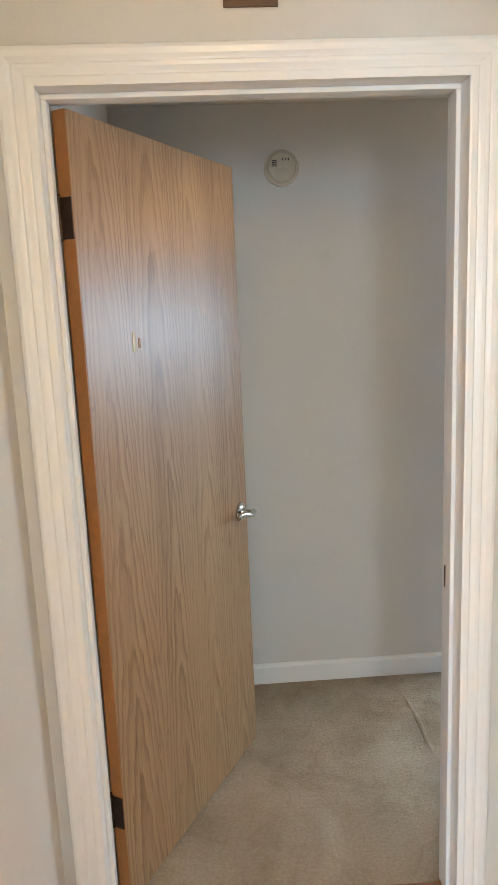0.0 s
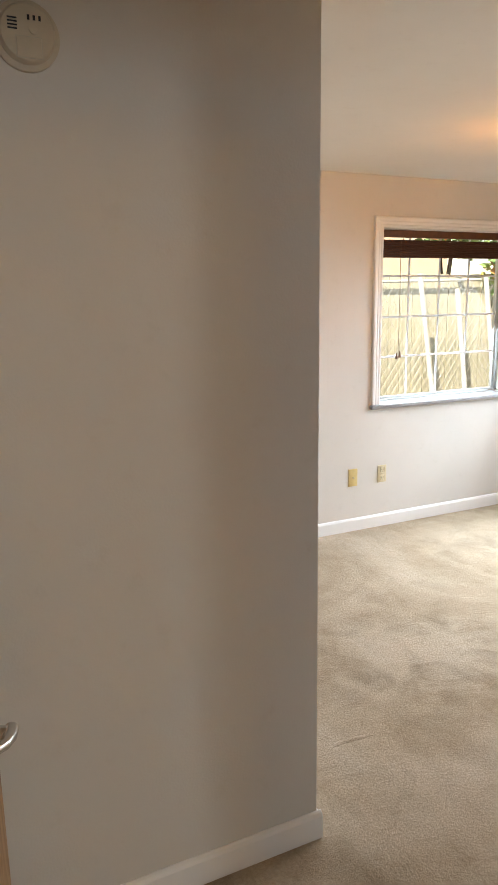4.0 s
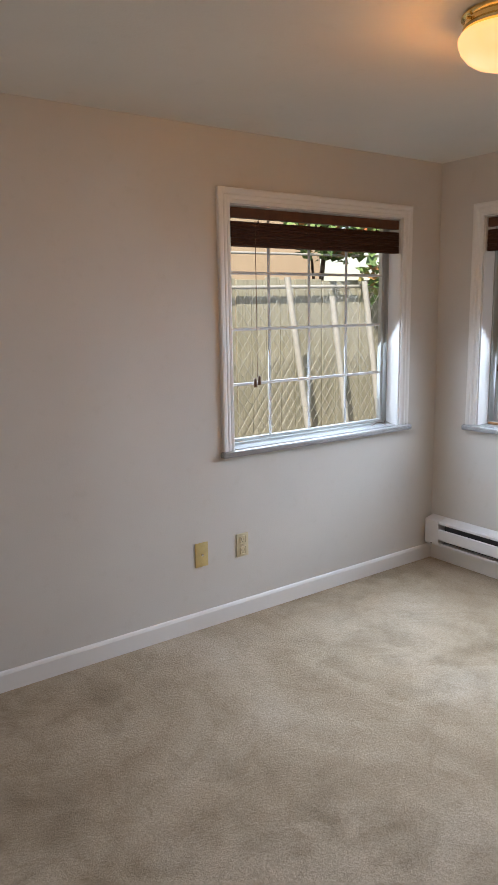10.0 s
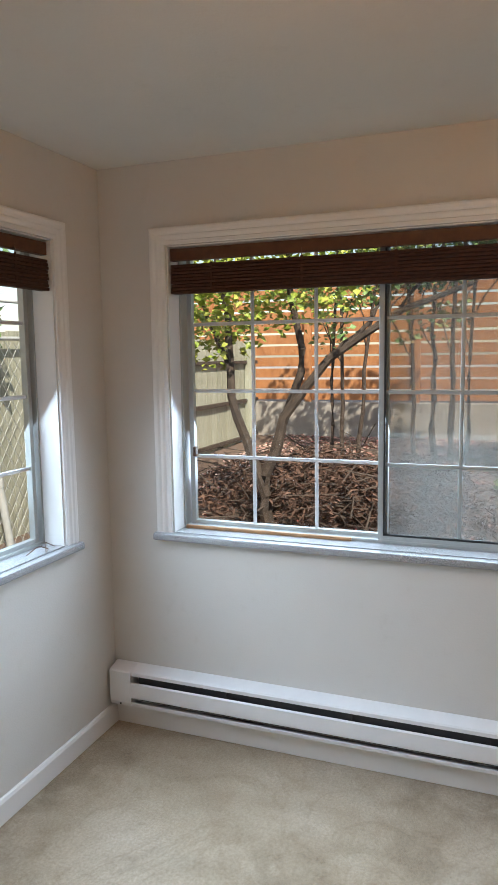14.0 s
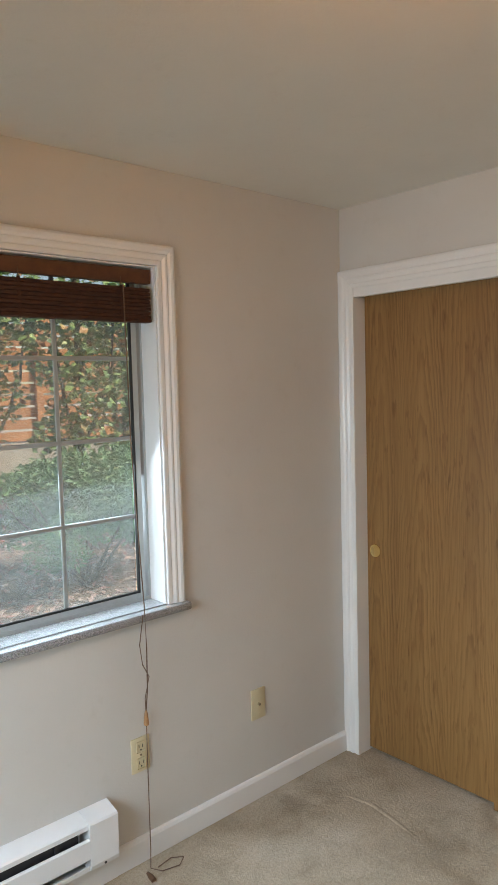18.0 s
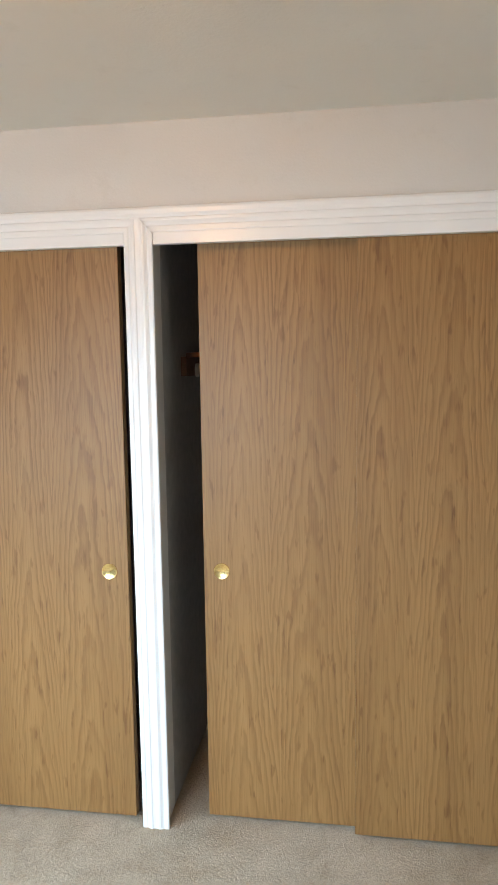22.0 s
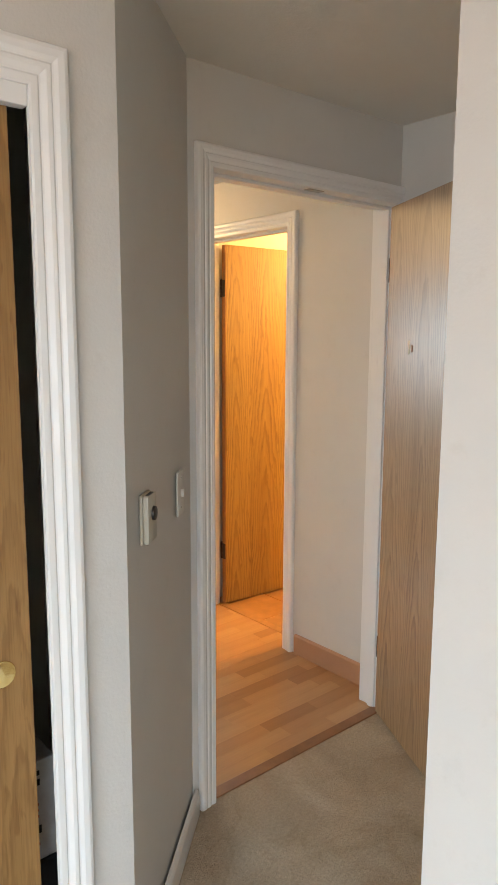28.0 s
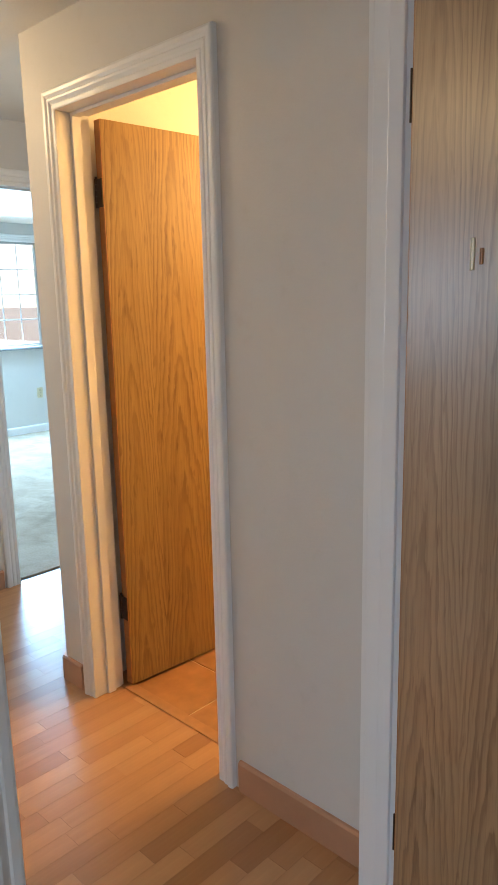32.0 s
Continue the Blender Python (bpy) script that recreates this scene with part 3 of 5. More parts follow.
def lever_handle(parent, x, face, z, side, mat=CHROME):
    """Rosette and curved lever on the door's face at y = face; side is +1 or -1; the lever points to the hinge."""
    m = Matrix.Translation((x, face, z)) @ Euler((radians(-90 * side), 0, 0)).to_matrix().to_4x4()
    bm = lathe(bmesh.new(), [(0.0, 0.0), (0.033, 0.0), (0.033, 0.005), (0.029, 0.009), (0.017, 0.012), (0.012, 0.02), (0.011, 0.045), (0.0, 0.047)], m)
    lev = part("lever_handle", bm, mat, parent, "satin nickel rosette and lever", True)
    y = face + side * 0.045
    bm = tube(bmesh.new(), [(x + 0.012, y, z), (x - 0.01, y + side * 0.006, z + 0.001), (x - 0.035, y + side * 0.008, z + 0.004), (x - 0.065, y + side * 0.006, z + 0.014), (x - 0.09, y + side * 0.003, z + 0.018), (x - 0.108, y + side * 0.002, z + 0.014)], [0.012, 0.0115, 0.009, 0.008, 0.0075, 0.005], 12)
    part("lever", bm, mat, lev, "curved satin nickel lever", True)
    bm = bm_box(x - 0.006, face + side * 0.044, z - 0.003, x + 0.006, face + side * 0.0475, z + 0.003, bevel=0.001)
    part("privacy_pin", bm, BLACK, lev)


def flush_door(name, at, rz, width, height, mat, label, handle=True, edge=EDGE, hinges=(0.28, 1.78)):
    """Hinge line at its origin; the leaf lies along +x, its shown face at y = -0.035."""
    e = empty(name, at, label, "door", rz=rz)
    leaf = part("leaf", bm_box(0.016, -0.035, 0.0, width, 0.0, height, bevel=0.0015), mat, e)
    part("hinge_edge", bm_box(0.0132, -0.0345, 0.001, 0.0158, -0.0005, height - 0.001), edge, e, "bare reddish wooden edge")
    for z in hinges:
        hinge("hinge", e, 0.0095, 0.0, z)
    if handle:
        lever_handle(e, width - 0.054, -0.035, 0.885, -1)
        lever_handle(e, width - 0.054, 0.0, 0.885, 1)
        part("latch_plate", bm_box(width - 0.0005, -0.029, 0.855, width + 0.0012, -0.006, 0.915), CHROME, e, "steel latch plate")
    return e
d1 = flush_door("bedroom_door", (D1X0 - 0.001, YD - 0.004, 0.012), 61.5, 0.825, 2.008, OAK_DOOR, "light oak veneer flush door standing open over carpet")
# a chip in the veneer and a glint put in as a pale patch
part("veneer_chip", bm_box(0.232, -0.0358, 1.478, 0.239, -0.0346, 1.503, bevel=0.002), EDGE, d1, "small dark chip in the veneer")
part("veneer_patch", bm_box(0.207, -0.0356, 1.470, 0.216, -0.0346, 1.520, bevel=0.002), IVORY, d1, "small glint beside the chip, put in as a pale patch")

bath_frame = jambs("bath_door_frame", "x", BY0, BY1, XB - WT - 0.001, XB + 0.001, DZB, (XB - 0.075, XB - 0.042), "white painted bath door frame")
casing("casing_hall", [(XB, BY0, 0), (XB, BY0, DZB), (XB, BY1, DZB), (XB, BY1, 0)], (1, 0, 0), bath_frame)
flush_door("bath_door", (XB - WT, BY0 + 0.006, 0.012), 176.0, 0.65, 2.020, OAK_BATH, "oak veneer flush bath door standing wide open", handle=False, hinges=(0.31, 1.79))


# ---- windows ----
def window(name, axis, s0, s1, z0, z1, face, out, sashes, label):
    """An aluminium window set in the wall. axis: the direction the window runs in; face: the wall's room face; out: +1 outwards along the other axis."""
    def b(p0, p1, lo, hi, d0, d1, bevel=0.0015):
        a0, a1 = sorted((face + out * d0, face + out * d1))
        return bm_box(p0, a0, lo, p1, a1, hi, bevel=bevel) if axis == "x" else bm_box(a0, p0, lo, a1, p1, hi, bevel=bevel)

    e = empty(name, (0, 0, 0), label, "window", kind="structure")
    t = 0.014
    part("window_frame", b(s0, s0 + t, z0, z1, 0.088, 0.150), ALU, e)
    part("window_frame", b(s1 - t, s1, z0, z1, 0.088, 0.150), ALU, e)
    part("window_frame", b(s0 + t, s1 - t, z1 - t, z1, 0.088, 0.150), ALU, e)
    part("window_frame", b(s0 + t, s1 - t, z0, z0 + t, 0.088, 0.150), ALU, e)
    # plaster returns in white paint
    part("reveal", b(s0 + 0.0015, s0 + 0.006, z0, z1, -0.001, 0.088, 0.0), TRIM, e)
    part("reveal", b(s1 - 0.006, s1 - 0.0015, z0, z1, -0.001, 0.088, 0.0), TRIM, e)
    part("reveal", b(s0 + 0.006, s1 - 0.006, z1 - 0.006, z1 - 0.0015, -0.001, 0.088, 0.0), TRIM, e)
    for p0, p1, d, cols, rows, dark in sashes:
        w = 0.020
        f = ALU
        lo, hi = z0 + t - 0.004, z1 - t + 0.004
        sash = part("sash", b(p0, p0 + w, lo, hi, d, d + 0.026), f, e)
        part("stile", b(p1 - w, p1, lo, hi, d, d + 0.026), f, sash)
        part("rail", b(p0 + w, p1 - w, lo, lo + w, d, d + 0.026), f, sash)
        part("rail", b(p0 + w, p1 - w, hi - w, hi, d, d + 0.026), f, sash)
        if dark:
            for q0, q1, l0, l1 in ((p0 + w, p0 + w + 0.006, lo + w, hi - w), (p1 - w - 0.006, p1 - w, lo + w, hi - w), (p0 + w, p1 - w, lo + w, lo + w + 0.007)):
                part("gasket", b(q0, q1, l0, l1, d + 0.001, d + 0.012, 0.0), DARKGAP, sash)
        for i in range(1, cols):
            c = p0 + w + (p1 - p0 - 2 * w) * i / cols
            part("muntin", b(c - 0.007, c + 0.007, lo + w, hi - w, d + 0.009, d + 0.017, 0.0025), ALU if dark else MUNTIN, sash)
        for j in range(1, rows):
            c = lo + w + (hi - lo - 2 * w) * j / rows
            part("muntin", b(p0 + w, p1 - w, c - 0.007, c + 0.007, d + 0.0085, d + 0.0175, 0.0025), ALU if dark else MUNTIN, sash)
        g = part("pane", b(p0 + w - 0.004, p1 - w + 0.004, lo + w - 0.004, hi - w + 0.004, d + 0.0185, d + 0.0225, 0.0), GLASS, sash)
        g.visible_shadow = False
    return e, b


w1, b1 = window("window_1", "x", W1X0, W1X1, WZ0, WZ1, YN, 1, [(W1X0 + 0.026, W1X1 - 0.026, 0.100, 4, 4, False)], "white aluminium window with a grid of sixteen lights")
mid = 2.262
w2, b2 = window("window_2", "y", W2Y0, W2Y1, WZ0, WZ1, XE, 1, [(mid - 0.012, W2Y1 - 0.026, 0.118, 3, 4, False), (W2Y0 + 0.026, mid + 0.020, 0.090, 3, 4, True)], "aluminium sliding window with grids and an insect screen")
scr = part("insect_screen", b2(W2Y0 + 0.03, mid, WZ0 + 0.022, WZ1 - 0.03, 0.147, 0.1478, 0.0), SCREEN, w2, "grey insect screen over the sliding half")
scr.visible_shadow = False
part("sash_latch", b2(W2Y1 - 0.062, W2Y1 - 0.050, 1.16, 1.20, 0.094, 0.118), BROWNP, w2, "small brown sash latch")
casing("casing", [(W1X0, YN, WZ0), (W1X0, YN, WZ1), (W1X1, YN, WZ1), (W1X1, YN, WZ0)], (0, -1, 0), w1, 1.05)
casing("casing", [(XE, W2Y0, WZ0), (XE, W2Y0, WZ1), (XE, W2Y1, WZ1), (XE, W2Y1, WZ0)], (-1, 0, 0), w2, 1.05)
part("window_sill", bm_box(W1X0 - 0.080, YN - 0.038, WZ0 - 0.030, W1X1 + 0.078, YN - 0.0005, WZ0, bevel=0.008), GRANITE, w1, "speckled grey granite sill", True)
part("inner_sill", bm_box(W1X0 + 0.001, YN - 0.0005, WZ0 - 0.004, W1X1 - 0.001, YN + 0.1, WZ0 + 0.002), GRANITE, w1, "speckled grey granite sill")
part("window_sill", bm_box(XE - 0.038, W2Y0 - 0.080, WZ0 - 0.030, XE - 0.0005, W2Y1 + 0.078, WZ0, bevel=0.008), GRANITE, w2, "speckled grey granite sill", True)
part("inner_sill", bm_box(XE - 0.0005, W2Y0 + 0.001, WZ0 - 0.004, XE + 0.1, W2Y1 - 0.001, WZ0 + 0.002), GRANITE, w2, "speckled grey granite sill")
thing("track_stick", bm_box(XE + 0.074, 2.38, WZ0 + 0.0025, XE + 0.086, W2Y1 - 0.02, WZ0 + 0.016, bevel=0.002), SILLWOOD, "thin reddish wooden stick lying on the window sill", "stick")


# ---- blinds ----
def blind(name, axis, s0, s1, face, out, top, sag, cords, label):
    """A woven bamboo blind drawn up into a bundle under its head rail."""
    def b(p0, p1, lo, hi, d0, d1, bevel=0.001):
        a0, a1 = sorted((face + out * d0, face + out * d1))
        return bm_box(p0, a0, lo, p1, a1, hi, bevel=bevel) if axis == "x" else bm_box(a0, p0, lo, a1, p1, hi, bevel=bevel)

    e = empty(name, (0, 0, 0), label, "blind")
    part("head_rail", b(s0, s1, top - 0.046, top, 0.012, 0.040, 0.002), RAIL, e)
    n = 9
    for i in range(n):
        lo = top - 0.053 - sag - (i + 1) * 0.0125
        off = 0.002 * ((i * 7) % 3)
        part("bamboo_slat", b(s0 + 0.006, s1 - 0.004, lo, lo + 0.0115, 0.006 - off, 0.036 + off, 0.003), BLIND, e)
    for c in cords:
        part("lift_cord", b(c - 0.0012, c + 0.0012, top - 0.05 - sag, top - 0.03, 0.0045, 0.007, 0), CORD, e)
        part("cord_band", b(c - 0.005, c + 0.005, top - 0.053 - sag - n * 0.0125 - 0.002, top - 0.053 - sag + 0.003, 0.0045, 0.0062, 0), BLIND, e)
    return e


blind("bamboo_blind", "x", W1X0 + 0.010, W1X1 - 0.012, YN, 1, WZ1 - 0.012, 0.008, [W1X0 + 0.17, W1X0 + 0.56, W1X0 + 0.95], "dark brown bamboo blind rolled up under the window head")
blind("bamboo_blind", "y", W2Y0 + 0.012, W2Y1 - 0.010, XE, 1, WZ1 - 0.012, 0.008, [W2Y0 + 0.13, W2Y0 + 0.47, W2Y0 + 0.82, W2Y0 + 1.16, W2Y0 + 1.52], "dark brown bamboo blind rolled up under the window head")

# pull cords
cord2 = empty("blind_pull_cord", (0, 0, 0), "long brown blind cord with a wooden tassel hanging to the carpet", "cord")
yc2 = 1.505
bm = tube(bmesh.new(), [(XE - 0.004, yc2 + 0.012, 1.93), (XE - 0.010, yc2 + 0.010, 1.4), (XE - 0.045, yc2 + 0.006, 0.89), (XE - 0.047, yc2 + 0.004, 0.75), (XE - 0.030, yc2 - 0.004, 0.60), (XE - 0.022, yc2, 0.52)], 0.0022, 6)
part("cord", bm, CORD, cord2)
bm = tube(bmesh.new(), [(XE - 0.046, yc2 + 0.012, 0.86), (XE - 0.040, yc2 + 0.026, 0.76), (XE - 0.034, yc2 + 0.014, 0.69), (XE - 0.030, yc2 - 0.012, 0.64), (XE - 0.026, yc2 + 0.004, 0.57), (XE - 0.022, yc2, 0.52)], 0.0018, 6)
part("cord_loop", bm, CORD, cord2)
m = Matrix.Translation((XE - 0.022, yc2, 0.475))
part("tassel", lathe(bmesh.new(), [(0.0, 0.0), (0.008, 0.0), (0.009, 0.008), (0.006, 0.04), (0.003, 0.05), (0.0, 0.05)], m, 14), SILLWOOD, cord2, "reddish wooden tassel", True)
bm = tube(bmesh.new(), [(XE - 0.022, yc2, 0.475), (XE - 0.026, yc2 + 0.004, 0.30), (XE - 0.05, yc2 + 0.02, 0.08), (XE - 0.07, yc2 + 0.035, 0.012), (XE - 0.10, yc2 + 0.01, 0.006), (XE - 0.115, yc2 - 0.05, 0.005), (XE - 0.09, yc2 - 0.085, 0.005), (XE - 0.065, yc2 - 0.05, 0.005), (XE - 0.075, yc2 + 0.01, 0.006)], 0.0018, 6)
part("cord_end", bm, CORD, cord2)
m = Matrix.Translation((XE - 0.10, yc2 + 0.055, 0.008)) @ Euler((0, radians(80), 0)).to_matrix().to_4x4()
part("tassel", lathe(bmesh.new(), [(0.0, -0.02), (0.009, -0.018), (0.009, 0.0), (0.005, 0.02), (0.0, 0.022)], m, 12), BROWNP, cord2, "dark brown tassel lying on the carpet", True)
cord1 = empty("blind_pull_cord", (0, 0, 0), "short brown blind cord with two small tassels before the glass", "cord")
xc1 = 3.283
bm = tube(bmesh.new(), [(xc1, YN + 0.004, 1.93), (xc1 + 0.002, YN + 0.004, 1.5), (xc1, YN + 0.003, 1.20)], 0.0018, 6)
part("cord", bm, CORD, cord1)
for dx in (-0.012, 0.012):
    m = Matrix.Translation((xc1 + dx, YN + 0.003, 1.155 + dx * 0.4))
    part("tassel", lathe(bmesh.new(), [(0.0, 0.0), (0.009, 0.001), (0.010, 0.012), (0.005, 0.044), (0.0, 0.046)], m, 12), BROWNP, cord1, "dark wooden tassel", True)
bm = tube(bmesh.new(), [(4.09, YN + 0.03, WZ0 + 0.010), (4.13, YN + 0.02, WZ0 + 0.028), (4.17, YN + 0.03, WZ0 + 0.022), (4.20, YN + 0.02, WZ0 + 0.006), (4.16, YN + 0.0, WZ0 + 0.004), (4.20, YN + 0.03, WZ0 + 0.030), (4.24, YN + 0.02, WZ0 + 0.006)], 0.0018, 6)
thing("loose_cord", bm, CORD, "loose loop of brown cord lying on the granite sill", "cord", smooth=True)

# ---- baseboard heater ----
HY0, HY1 = 1.655, 3.385
heater = empty("baseboard_heater", (0, 0, 0), "long white enamelled electric baseboard heater under the window", "heater")


def heater_profile(y0, y1, prof):
    bm = bmesh.new()
    a = [bm.verts.new((XE - d, y0, z)) for d, z in prof]
    c = [bm.verts.new((XE - d, y1, z)) for d, z in prof]
    k = len(prof)
    for i in range(k):
        bm.faces.new((a[i], a[(i + 1) % k], c[(i + 1) % k], c[i]))
    bm.faces.new(a), bm.faces.new(list(reversed(c)))
    return bm


part("back_plate", heater_profile(HY0, HY1, [(0.0, 0.0940), (0.004, 0.0940), (0.004, 0.2735), (0.0, 0.2735)]), HEAT, heater)
part("top_hood", heater_profile(HY0, HY1, [(0.004, 0.2735), (0.058, 0.2594), (0.064, 0.2542), (0.064, 0.2401), (0.061, 0.2401), (0.061, 0.2533), (0.004, 0.2682)]), HEAT, heater)
part("front_panel", heater_profile(HY0, HY1, [(0.064, 0.2119), (0.070, 0.2066), (0.070, 0.1486), (0.064, 0.1415), (0.060, 0.1433), (0.066, 0.1503), (0.066, 0.2049), (0.060, 0.2102)]), HEAT, heater)
part("bottom_rail", heater_profile(HY0, HY1, [(0.0, 0.0940), (0.062, 0.1063), (0.064, 0.1222), (0.058, 0.1222), (0.056, 0.1116), (0.0, 0.0993)]), HEAT, heater)
part("fin_pack", heater_profile(HY0 + 0.13, HY1 - 0.13, [(0.010, 0.1310), (0.050, 0.1310), (0.050, 0.2322), (0.010, 0.2322)]), FIN, heater, "dark heating fins behind the slot")
for y0, y1 in ((HY0, HY0 + 0.10), (HY1 - 0.10, HY1)):
    part("end_cap", heater_profile(y0, y1, [(0.004, 0.1063), (0.0655, 0.1063), (0.0712, 0.1222), (0.0712, 0.2542), (0.066, 0.2599), (0.004, 0.2757)]), HEAT, heater)
    part("screw", cyl(bmesh.new(), (XE - 0.0705, (y0 + y1) / 2, 0.1151), (XE - 0.0725, (y0 + y1) / 2, 0.1151), 0.004, seg=10), BLACK, heater)
for y in (1.86, 2.35, 2.86):
    part("slot_bracket", bm_box(XE - 0.060, y - 0.006, 0.206, XE - 0.052, y + 0.006, 0.247), FIN, heater)
strip("lower_baseboard", [((XE, YN - 0.02, 0), (XE, HY0 - 0.02, 0), (-1, 0, 0))], [(0.0145, 0.002), (0.017, 0.002), (0.017, 0.089), (0.0145, 0.091)], TRIM, "white painted board under the heater", "baseboard")


# ---- outlets and switches ----
def plate(name, m, kind, mat, label, w=0.072, h=0.120):
    """A cover plate; local y points out of the wall."""
    e = new(name)
    e.matrix_world = m
    tagged(e, label, "outlet" if kind == "duplex" else "wall plate")
    part("cover_plate", bm_box(-w / 2, 0.0, -h / 2, w / 2, 0.006, h / 2, bevel=0.003), mat, e, "", True)
    if kind == "duplex":
        for z in (-0.028, 0.028):
            s = part("socket", bm_box(-0.017, 0.0055, z - 0.019, 0.017, 0.0078, z + 0.019, bevel=0.004), mat, e)
            for x in (-0.007, 0.007):
                part("slot", bm_box(x - 0.0013, 0.0074, z - 0.003, x + 0.0013, 0.0082, z + 0.008), BLACK, s)
            part("ground_hole", cyl(bmesh.new(), (0, 0.0074, z - 0.010), (0, 0.0082, z - 0.010), 0.003, seg=10), BLACK, s)
        part("screw", cyl(bmesh.new(), (0, 0.005, 0), (0, 0.0078, 0), 0.0035, seg=10), CHROME, e)
    elif kind == "switch":
        part("rocker", bm_box(-0.006, 0.005, -0.012, 0.006, 0.016, 0.010, bevel=0.002), mat, e)
        for z in (-0.042, 0.042):
            part("screw", cyl(bmesh.new(), (0, 0.005, z), (0, 0.0075, z), 0.003, seg=10), CHROME, e)
    else:
        part("jack", cyl(bmesh.new(), (0, 0.005, 0), (0, 0.014, 0), 0.0055, seg=12), CHROME if kind == "coax" else BLACK, e)
        for z in (-0.042, 0.042):
            part("screw", cyl(bmesh.new(), (0, 0.005, z), (0, 0.0075, z), 0.003, seg=10), mat, e)
    return e


plate("cable_outlet", pose(2.932, YN - 0.0005, 0.374, 0, 0, 180), "coax", simple("tan_plastic", (0.62, 0.47, 0.20), 0.4), "tan cable plate low on the wall")
plate("power_outlet", pose(3.170, YN - 0.0005, 0.374, 0, 0, 180), "duplex", IVORY, "ivory double power outlet low on the wall")
plate("power_outlet", pose(XE - 0.0005, 1.522, 0.372, 0, 0, 90), "duplex", IVORY, "ivory double power outlet beside the heater")
plate("cable_outlet", pose(XE - 0.0005, 0.987, 0.373, 0, 0, 90), "coax", IVORY, "ivory cable plate on the east wall")
SL = (Vector((XV, YD, 0)) - Vector((XT, YC, 0))).normalized()
SN = Vector((SL.y, -SL.x, 0))
if SN.y < 0:
    SN = -SN
yaw_s = math.degrees(math.atan2(SN.y, SN.x)) - 90


def on_slant(x, z, lift=0.0):
    """A pose on the slanting wall at plan coordinate x."""
    k = (XT - x) / (XT - XV)
    p = Vector((XT, YC, z)).lerp(Vector((XV, YD, z)), k) + SN * lift
    return pose(p.x, p.y, p.z, 0, 0, yaw_s)


plate("light_switch", on_slant(1.072, 1.112, 0.0005), "switch", WHITEP, "ivory light switch beside the door", h=0.124)
th = new("thermostat")
th.matrix_world = on_slant(1.330, 1.130, 0.0005)
tagged(th, "white line-voltage thermostat with a black dial", "thermostat")
part("base", bm_box(-0.036, 0, -0.058, 0.036, 0.008, 0.058, bevel=0.003), THERMO, th)
part("cover", bm_box(-0.034, 0.008, -0.056, 0.034, 0.022, 0.056, bevel=0.004), THERMO, th, "", True)
part("dial", lathe(bmesh.new(), [(0.0, 0.0), (0.017, 0.0), (0.016, 0.006), (0.006, 0.008), (0.0, 0.008)], Matrix.Translation((-0.004, 0.022, 0.010)) @ Euler((radians(-90), 0, 0)).to_matrix().to_4x4(), 20), BLACK, th, "black dial", True)
part("vent_slot", bm_box(-0.020, 0.011, 0.0555, 0.020, 0.019, 0.0568), BLACK, th)
part("vent_slot", bm_box(-0.020, 0.011, -0.0568, 0.020, 0.019, -0.0555), BLACK, th)

# ---- smoke detector ----
sd = new("smoke_detector")
sd.matrix_world = pose(0.594, YS - 0.0005, 2.085, 90, 0, 0) @ Matrix.Scale(0.89, 4)
tagged(sd, "round off-white smoke detector on the wall", "smoke detector")
part("base", lathe(bmesh.new(), [(0.0, 0.0), (0.073, 0.0), (0.073, 0.012), (0.066, 0.015), (0.0, 0.015)], Matrix(), 40), CREAM, sd, "", True)
part("body", lathe(bmesh.new(), [(0.0, 0.014), (0.061, 0.015), (0.0605, 0.027), (0.056, 0.034), (0.050, 0.036), (0.0, 0.0365)], Matrix(), 40), CREAM, sd, "", True)
part("test_button", cyl(bmesh.new(), (0.012, 0.006, 0.036), (0.012, 0.006, 0.0395), 0.010, seg=20), CREAM, sd, "", True)
part("battery_door", bm_box(-0.026, -0.052, 0.034, 0.028, -0.010, 0.0385, bevel=0.002), CREAM, sd)
part("door_gap", bm_box(-0.0272, -0.053, 0.0355, 0.0292, -0.0088, 0.0368), THERMO, sd, "shadowed gap round the battery door")
for i in range(4):
    part("sounder_slot", bm_box(-0.042, 0.002 + i * 0.007, 0.0360, -0.022, 0.0050 + i * 0.007, 0.0374), BLACK, sd)
for x in (0.000, 0.012, 0.024):
    part("indicator", bm_box(x, 0.024, 0.0360, x + 0.005, 0.034, 0.0376), BLACK, sd)

# ---- ceiling lamp ----
cl = new("ceiling_lamp")
cl.matrix_world = pose(LX, LY, ZC)
tagged(cl, "lit frosted glass dome lamp with a brass collar", "ceiling lamp")
part("collar", lathe(bmesh.new(), [(0.0, 0.0), (0.112, 0.0), (0.116, -0.004), (0.116, -0.010), (0.111, -0.014), (0.106, -0.017), (0.105, -0.027), (0.109, -0.030), (0.112, -0.035), (0.110, -0.041), (0.104, -0.044), (0.0, -0.044)], Matrix(), 56), BRASS, cl, "ridged brass collar", True)
part("glass_dome", lathe(bmesh.new(), [(0.104, -0.045), (0.117, -0.050), (0.123, -0.060), (0.1225, -0.074), (0.114, -0.096), (0.097, -0.116), (0.073, -0.132), (0.043, -0.143), (0.018, -0.1475), (0.0, -0.148)], Matrix(), 56), OPAL, cl, "glowing frosted glass dome", True).visible_shadow = False
for ang in (40, 160, 280):
    c, sn = math.cos(radians(ang)), math.sin(radians(ang))
    part("thumb_screw", cyl(bmesh.new(), (0.106 * c, 0.106 * sn, -0.022), (0.119 * c, 0.119 * sn, -0.022), 0.004, seg=10), BRASS, cl)


